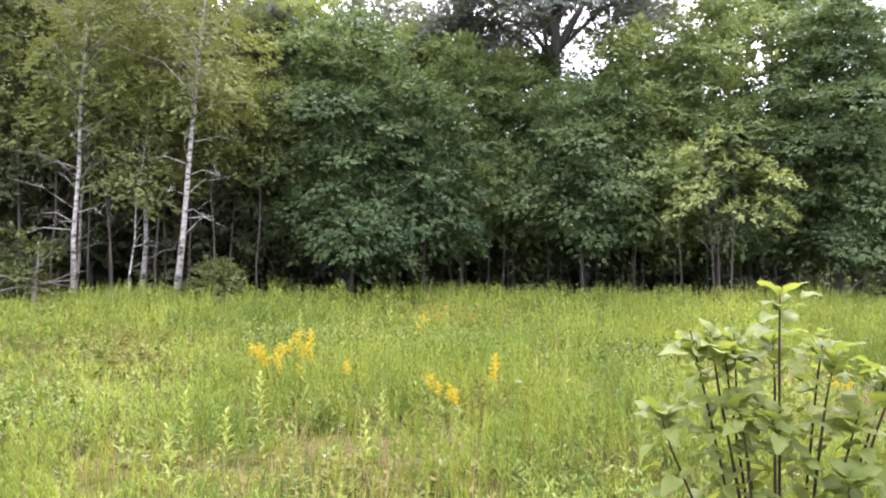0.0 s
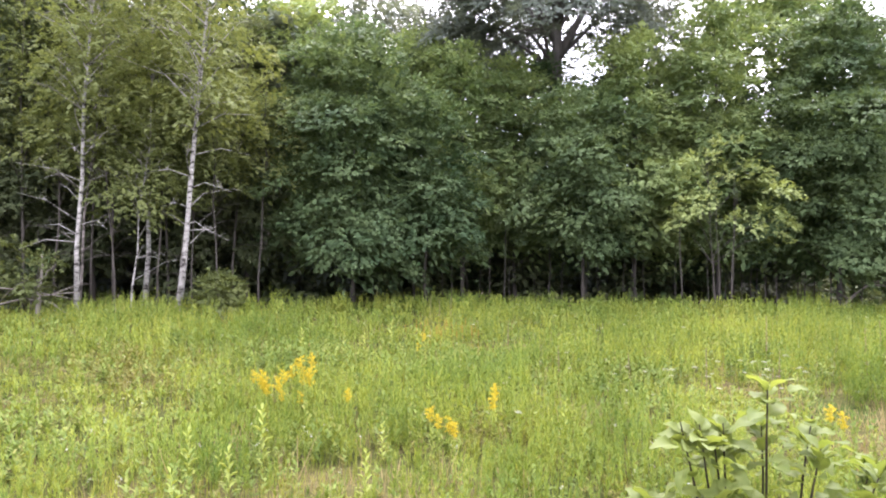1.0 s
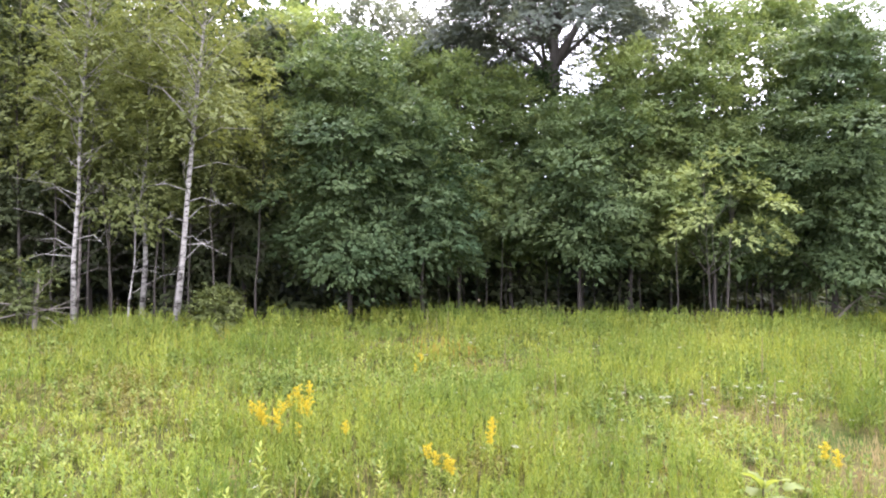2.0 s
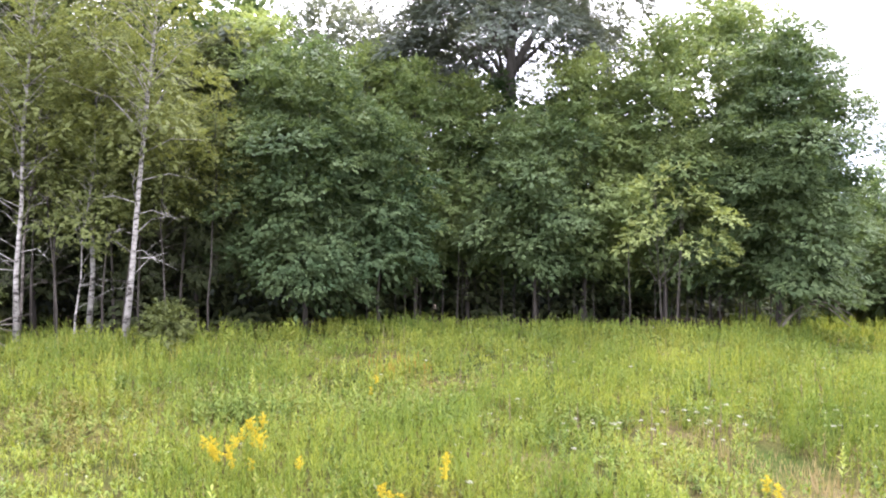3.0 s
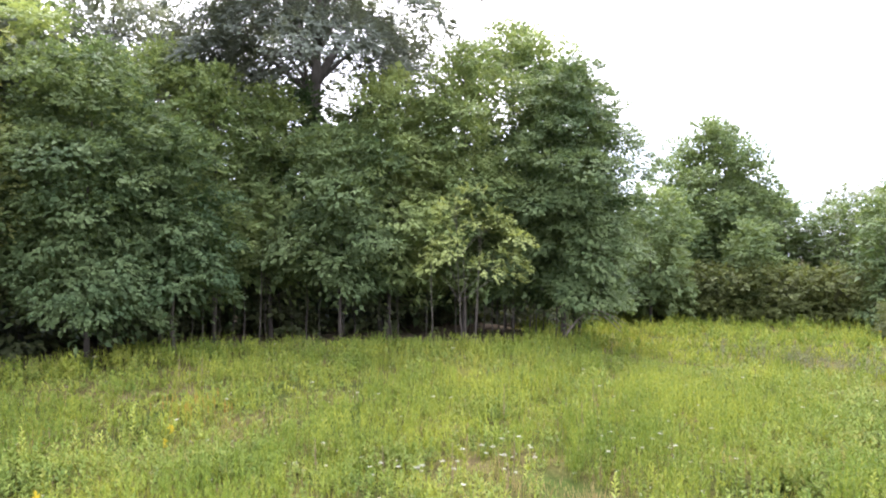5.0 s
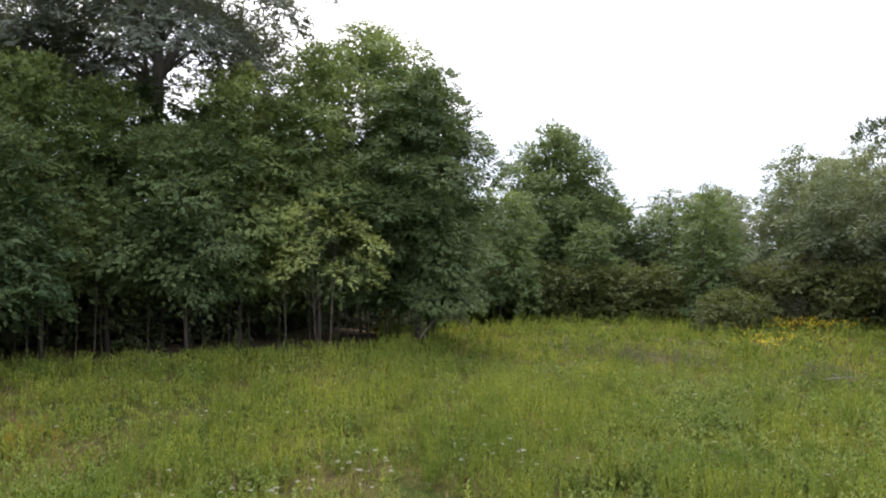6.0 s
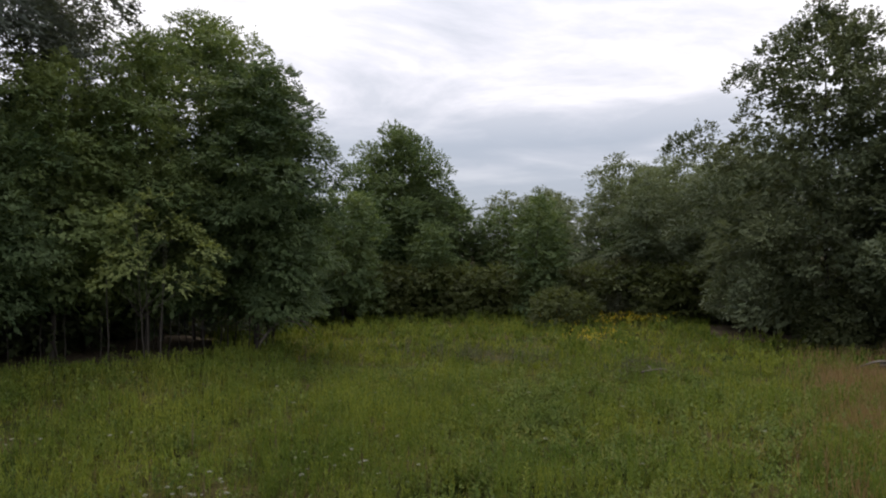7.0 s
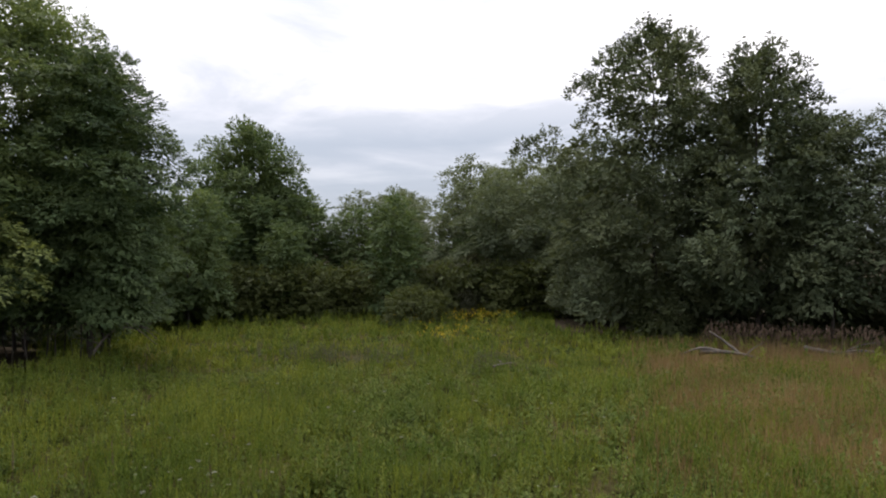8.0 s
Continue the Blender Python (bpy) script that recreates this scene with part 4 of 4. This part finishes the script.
    stuff("rusty_dock", herbs(rng, x, y, rng.uniform(0.45, 0.7, len(x)), 30, 0.05, 0.5, 0.9, 0.65), RUST, "rust-orange seed heads of dock in the grass", "weeds")
    x, y = scatter(rng, 5, 26, 2.2)
    x, y = x[(r := rng.uniform(0, 1, len(x))) < 0.6], y[r < 0.6]
    p = np.repeat(np.stack([x, y, height(x, y) + rng.uniform(0.35, 0.7, len(x))], 1), 4, 0)
    p = p + rng.normal(0, 0.012, p.shape)
    stuff("fleabane", leaves(p, rng.normal(0, 1, p.shape) * np.array([1, 1, 0.2]), np.array([0, 0, 1.0]) + 0 * p, 0.024, 0.018, 0.0), WHITE_PETAL, "tiny white fleabane blossoms dotted over the meadow", "flowers")
    x, y = scatter(rng, 13, 35, 190, (70, 96))
    keep = rng.uniform(0, 1, len(x)) < np.clip((np.degrees(np.arctan2(x, y)) - 71) / 6, 0, 1) * np.clip((np.hypot(x, y) - 13) / 5, 0, 1) * np.clip(0.2 + 1.3 * patch(x, y, 0.6, 1.0), 0, 1)
    x, y = x[keep], y[keep]
    stuff("dry_grass", blades(rng, x, y, rng.uniform(0.35, 0.7, len(x)), 0.02, False), DRY, "reddish-brown dry seeding grass at the meadow's side")


build_meadow()

# ---- plants and wood that stand apart ----
def leaf_blade(length, width, droop, mat, wave=0.0):
    """A broad leaf with a folded midrib, shallow lobes, a bowed length and a tip."""
    verts, faces, n = [], [], 10
    for i in range(n + 1):
        s = i / n
        w = width / 2 * max(math.sin(math.pi * min(s ** 0.8 * 0.93 + 0.05, 1.0)), 0.0) ** 0.7 * (1 + 0.13 * math.cos(s * 6 * math.pi))
        z = -droop * s * s * length + 0.05 * length * math.sin(s * math.pi)
        verts += [(-w, s * length, z + w * 0.22 + wave * math.sin(9 * s)), (-w * 0.5, s * length, z + w * 0.16), (0, s * length, z), (w * 0.5, s * length, z + w * 0.16), (w, s * length, z + w * 0.22 - wave * math.sin(8 * s + 1))]
    for i in range(n):
        for k in range(4):
            a = 5 * i + k
            faces.append((a, a + 1, a + 6, a + 5))
    return grid_mesh("leaf", verts, faces, mat)


def big_shrub(x, y):
    rng = np.random.default_rng(77)
    root = tagged(new("broadleaf_shrub"), "young leafy shrub with dark stems and large light-green leaves", "shrub")
    root.location = (x, y, hz(x, y))
    kinds = [leaf_blade(0.15, 0.095, 0.3, SHRUB_LEAF, 0.008), leaf_blade(0.17, 0.105, 0.5, SHRUB_LEAF, 0.01), leaf_blade(0.13, 0.085, 0.2, SHRUB_LEAF, 0.008), leaf_blade(0.12, 0.07, 0.12, SHRUB_LEAF, 0.006)]
    # tops of the stems from the base, in metres
    tops = [(-0.29, 0.0, 1.7), (-0.36, 0.06, 1.7), (-0.21, -0.1, 1.44), (0.035, 0.0, 1.91), (0.235, -0.1, 1.64), (0.47, -0.15, 1.52), (0.36, -0.05, 1.35), (-0.05, -0.1, 1.36), (0.12, 0.26, 1.66), (-0.15, 0.2, 1.62), (0.36, 0.22, 1.7),
            (-0.13, 0.12, 1.68), (-0.52, 0.05, 1.36), (0.6, 0.12, 1.5), (0.2, -0.25, 1.1)]
    for k, (tx, ty, tz) in enumerate(tops):
        foot = Vector((tx * 0.1, ty * 0.1, -0.05))
        top = Vector((tx, ty, tz))
        pts = [foot, foot.lerp(top, 0.3) - Vector((tx, ty, 0)) * 0.06, foot.lerp(top, 0.6) - Vector((tx, ty, 0)) * 0.04, foot.lerp(top, 0.85) + Vector((0.012 * math.sin(k), 0.01, 0)), top]
        stem = part("stem", grid_mesh("stem", *tube(pts, [0.0095, 0.0085, 0.007, 0.0055, 0.003], 7, 0.12, rng), SHRUB_STEM), root, "dark woody stem")
        n = int(7 + 9 * tz)
        for i in range(n + 9):
            crown = i >= n
            s = rng.uniform(0.9, 0.99) if crown else 0.4 + 0.56 * ((i + rng.uniform(0, 0.8)) / n) ** 0.62
            at = on_stem([tuple(p) for p in pts], tz * s)
            turn = (i - n) * 43.0 + rng.uniform(-14, 14) if crown else i * 137.5 + rng.uniform(-25, 25)
            lift = rng.uniform(12, 66) if crown else rng.uniform(-25, 30)
            ob = part("leaf", kinds[(3, 2, 0)[i % 3] if crown else int(rng.integers(0, 3))], stem)
            reach = rng.uniform(0.0, 0.02) if crown else rng.uniform(0.02, 0.15)
            m = Matrix.Translation(at) @ Euler((0, 0, radians(turn))).to_matrix().to_4x4() @ Euler((radians(lift), radians(rng.uniform(-30, 30)), 0)).to_matrix().to_4x4()
            ob.matrix_local = m @ Matrix.Translation((0, reach, 0)) @ Matrix.Scale(rng.uniform(0.75, 1.05) if crown else rng.uniform(0.55, 0.85), 4)


big_shrub(1.52, 3.2)


def herb_thing(name, label, category, group, h, n_leaf, leaf, aspect, mat, rng, head=None, r=0.006, lift=0.3, low=0.1):
    """A single herb: stem, foliage and perhaps a flower head, standing at the origin."""
    root = tagged(new(name), label, category, group)
    lean = Vector((rng.uniform(-0.06, 0.06) * h, rng.uniform(-0.06, 0.06) * h, h))
    pts = [Vector((0, 0, -0.03)), lean * 0.5 + Vector((0.01, 0, 0)), lean]
    part("stem", grid_mesh("stem", *tube(pts, [r, r * 0.8, r * 0.4], 5), mat), root)
    s = np.linspace(low, 1.0, n_leaf)
    a = np.arange(n_leaf) * 2.4 + rng.uniform(-0.3, 0.3, n_leaf)
    base = np.array(lean)[None] * s[:, None]
    way = np.stack([np.cos(a), np.sin(a), lift + 0.9 * s ** 3], 1)
    ln = leaf * (1.1 - 0.5 * s) * rng.uniform(0.8, 1.2, n_leaf)
    part("foliage", quads_mesh("foliage", leaves(base, way, np.array([0, 0, 1.0]) + 0 * way, ln, ln * aspect, 0.3), mat), root)
    if head is not None:
        part("flower_head", quads_mesh("flower_head", head + np.array(lean), GOLD if category == "goldenrod" else WHITE_PETAL), root)
    return root


def plume(rng):
    """Arching, fuzzy branches of tiny goldenrod florets."""
    out = []
    for i in range(9):
        a = i * 2.4 + rng.uniform(-0.4, 0.4)
        u = rng.uniform(0.0, 1.0, 64)
        reach, rise = rng.uniform(0.035, 0.09), rng.uniform(0.05, 0.12)
        p = np.stack([np.cos(a) * reach * u, np.sin(a) * reach * u, -0.13 + 0.02 * i + rise * u - 0.06 * u * u], 1) + np.clip(rng.normal(0, 0.011, (64, 3)), -0.016, 0.016)
        out.append(leaves(p, rng.normal(0, 1, p.shape) + np.array([0, 0, 0.4]), rng.normal(0, 1, p.shape), 0.015, 0.01, 0.0))
    return np.concatenate(out)


def umbel(rng):
    """Flat, branched white heads of yarrow."""
    out = []
    for i in range(19):
        d = 0.048 * math.sqrt(i / 18)
        c = np.array([d * math.cos(i * 2.4), d * math.sin(i * 2.4), rng.uniform(-0.014, 0.014) - 2.0 * d * d])
        a = np.arange(6) * math.pi / 3 + i
        w = np.stack([np.cos(a), np.sin(a), 0.1 + 0 * a], 1)
        out.append(leaves(np.repeat(c[None], 6, 0), w, np.array([0, 0, 1.0]) + 0 * w, 0.017, 0.013, 0.0))
    return np.concatenate(out)


def flowers():
    rng = np.random.default_rng(21)

    def spread(kinds, spots, lo=0.85, hi=1.15):
        for i, (x, y) in enumerate(spots):
            o = kinds[i] if i < len(kinds) else place(kinds[i % len(kinds)], x, y, rng.uniform(0, 360), rng.uniform(lo, hi))
            o.location = (x, y, hz(x, y))
    gold = [herb_thing("goldenrod", "goldenrod with a bright yellow plume in the grass", "goldenrod", "goldenrods", h, 22, 0.1, 0.2, HERB, rng, plume(rng)) for h in (0.85, 0.75, 0.65)]
    spots = []
    for x, y, n in ((-2.2, 10.6, 8), (-2.54, 9.75, 5), (-2.22, 9.6, 3), (-1.8, 9.9, 3), (-1.46, 9.5, 1), (-0.01, 8.35, 4), (0.61, 9.0, 2), (-0.56, 13.9, 2), (4.66, 8.07, 2)):
        spots += [(x + rng.normal(0, 0.1), y + rng.normal(0, 0.1)) for _ in range(n)]
    spread(gold, spots, 0.75, 1.0)
    white = [herb_thing("yarrow", "yarrow with flat white flower heads in the grass", "yarrow", "yarrows", h, 12, 0.09, 0.2, HERB, rng, umbel(rng), 0.004) for h in (0.75, 0.62, 0.5)]
    spots = [(rng.normal(5.2, 0.9), rng.normal(11.4, 0.6)) for _ in range(15)] + [(rng.normal(8.0, 0.6), rng.normal(10.9, 0.5)) for _ in range(9)] + [(rng.normal(3.0, 1.2), rng.normal(11.6, 1.2)) for _ in range(14)]
    spots += [(rng.normal(3.6, 1.6), rng.normal(15.5, 1.6)) for _ in range(14)] + [(rng.uniform(-8, 14), rng.uniform(9, 22)) for _ in range(22)] + [(rng.uniform(8, 20), rng.uniform(6, 16)) for _ in range(16)]
    spread(white, spots, 0.6, 1.05)
    pale = [herb_thing("pale_milkweed", "upright pale-green milkweed with pointed leaves", "milkweed", "milkweeds", h, 20, 0.2, 0.3, PALE_HERB, rng, None, 0.007, 0.95) for h in (0.75, 0.65, 0.52)]
    spots = [(-2.11, 8.1), (-2.73, 7.45), (-2.24, 7.25), (-2.5, 7.7), (-0.75, 8.6), (-0.12, 9.0), (1.6, 9.1), (-2.4, 6.2), (-0.4, 15.3), (-1.6, 14.0), (-3.0, 14.6), (-2.2, 15.2), (-1.2, 15.6), (-2.8, 13.6), (-3.6, 15.5), (2.6, 14.5), (-0.8, 7.2),
             (6.8, 10.0), (10.5, 8.2), (11.5, 9.2), (12.5, 6.2), (14.8, 7.0), (3.4, 9.0)]
    spots += [(rng.uniform(-5, 16), rng.uniform(7, 16)) for _ in range(10)]
    spread(pale, spots, 0.65, 1.0)
    dock = [herb_thing("dock_weed", "dark upright weed gone to brown seed", "weed", "dark weeds", h, 34, 0.06, 0.45, SEED, rng, None, 0.006, 0.9, 0.35) for h in (0.95, 0.8)]
    spread(dock, [(4.2, 11.0), (4.9, 10.3), (5.6, 11.5), (1.4, 15.2), (-0.1, 19.5), (0.2, 19.3), (-0.4, 19.6), (9.2, 14.5), (6.6, 14.1), (3.2, 11.8), (7.5, 12.2), (2.1, 12.5)])


flowers()

# bushes
tree(-6.15, 18.9, 1.35, 0.9, 0.1, BUSH_LEAF, "small leafy green bush beside the birches", "bush", seed=90, ragged=1.6, pads=18, pad=0.34, leaf=0.09, fill=0.08, limbs=5, name="small_bush", trunk_r=0.02, foot=0.9)
tree(-11.2, 18.6, 2.2, 1.0, 0.3, BUSH_LEAF, "straggling olive-green bush round a broken stump", "bush", seed=91, pads=8, pad=0.42, leaf=0.1, fill=0.03, bare_twigs=8, limbs=5, name="small_bush", trunk_r=0.02, foot=0.9)
tree(-13.4, 19.6, 3.0, 1.5, 0.3, SHADE_LEAF, "straggling green bush at the wood's edge", "bush", seed=92, pads=16, pad=0.53, leaf=0.11, fill=0.05, bare_twigs=8, limbs=5, name="small_bush", trunk_r=0.02, foot=0.9)
tree(34.4, 24.6, 2.6, 2.3, 0.1, BUSH_LEAF, "round dark-green bush at the meadow's far side", "bush", seed=93, pads=50, pad=0.5, leaf=0.13, limbs=5, name="round_bush", trunk_r=0.04, foot=0.9)
russet = [tree(40.0, 27.4, 3.8, 2.1, 0.1, RUSSET_LEAF, "scrubby russet bush before the far trees", "bush", seed=94, pads=38, pad=0.55, leaf=0.125, limbs=6, name="russet_bush", group="russet bushes", trunk_r=0.03, foot=0.9)]
for x, y, s in ((42.5, 25.0, 1.2), (44.5, 22.0, 1.1), (37.5, 31.5, 0.7), (35.0, 34.0, 0.8), (45.0, 19.0, 0.9), (40, 24.4, 0.55), (36.6, 25.6, 0.5)):
    place(russet[0], x, y, x * 37 % 360, s)


tree(36.2, 10.2, 3.0, 2.0, 0.1, SHADE_LEAF, "low dark-green bush before the maples", "bush", seed=332, pads=40, pad=0.5, leaf=0.12, limbs=5, name="low_bush", trunk_r=0.03, foot=0.9)


# dead wood
def dead_branch(name, label, x, y, lines, mat=None, category="branch"):
    root = tagged(new(name), label, category)
    root.location = (x, y, hz(x, y))
    rng = np.random.default_rng(int(abs(x) * 10))
    for k, (a, b, bow, r) in enumerate(lines):
        a, b = Vector(a), Vector(b)
        pts = [a.lerp(b, i / 6) + Vector((rng.uniform(-0.03, 0.03), rng.uniform(-0.03, 0.03), bow * math.sin(math.pi * i / 6))) for i in range(7)]
        part("limb" if k else "stem", grid_mesh("limb", *tube(pts, [r * (1 - 0.75 * i / 6) for i in range(7)], 7, 0.12, rng), mat or DEAD_WOOD), root)


dead_branch("broken_stump", "broken pale birch stump among bushes", -10.9, 18.5, [((0, 0, -0.1), (0.08, 0, 1.75), 0, 0.085), ((0.04, 0, 1.0), (0.4, 0.1, 1.5), 0.05, 0.03)], PALE_BARK, "stump")
dead_branch("fallen_branch", "bare grey fallen branches at the wood's edge", -11.4, 18.3,
            [((-1.2, 0, 0.2), (1.6, 0.3, 0.75), 0.1, 0.035), ((-1.0, 0.1, 0.9), (1.5, 0.2, 0.55), 0.05, 0.025), ((0.3, 0.1, 0.55), (1.7, -0.2, 0.05), 0.15, 0.02), ((-0.4, 0, 0.5), (0.5, -0.3, 1.1), 0.05, 0.015), ((0.8, 0.2, 0.65), (1.9, 0.3, 1.0), 0.05, 0.015)])
dead_branch("arching_branch", "bare arching low branches at the corner of the wood", 14.4, 25.4,
            [((0, 0, 0.0), (1.8, 0.4, 1.25), 0.2, 0.075), ((1.4, 0.3, 1.2), (3.6, 0.9, 0.35), 0.3, 0.06), ((1.2, 0.3, 1.05), (3.1, 0.2, 0.2), 0.35, 0.05), ((2.0, 0.5, 1.35), (3.2, 0.6, 1.0), 0.06, 0.03), ((2.6, 0.6, 1.05), (3.4, 0.3, 0.55), 0.05, 0.025), ((0.5, 0.1, 0.6), (-0.6, 0.2, 0.9), 0.1, 0.03)], DEAD_WOOD)
dead_branch("fallen_log", "weathered pale fallen log in dry grass", 33.4, 1.1,
            [((-0.3, 2.2, 0.45), (0.3, -2.4, 0.6), -0.25, 0.12), ((0.1, -0.5, 0.4), (-0.6, 1.2, 0.3), 0.1, 0.085), ((0.2, -1.2, 0.5), (0.6, -2.6, 1.4), 0.15, 0.085), ((0.1, 0.6, 0.4), (0.3, -0.6, 0.8), 0.1, 0.04)], None, "log")
dead_branch("fallen_log", "weathered forked dead branch lying in the grass", 30.2, 5.9,
            [((-0.2, 0.9, 0.45), (0.2, -1.5, 0.25), 0.12, 0.11), ((0.1, -0.5, 0.45), (0.0, 0.6, 1.3), 0.08, 0.08), ((0.0, 0.2, 0.5), (-0.5, 1.6, 0.3), 0.2, 0.08), ((0, -0.8, 0.35), (0.5, -1.4, 0.9), 0.05, 0.03)], None, "log")
dead_branch("fallen_twig", "small pale dead branch lying in the meadow", 22.6, 12.1, [((-0.4, 0.2, 0.45), (0.5, -0.3, 0.5), 0.05, 0.04), ((0, 0, 0.5), (0.3, 0.4, 0.6), 0.02, 0.02)])
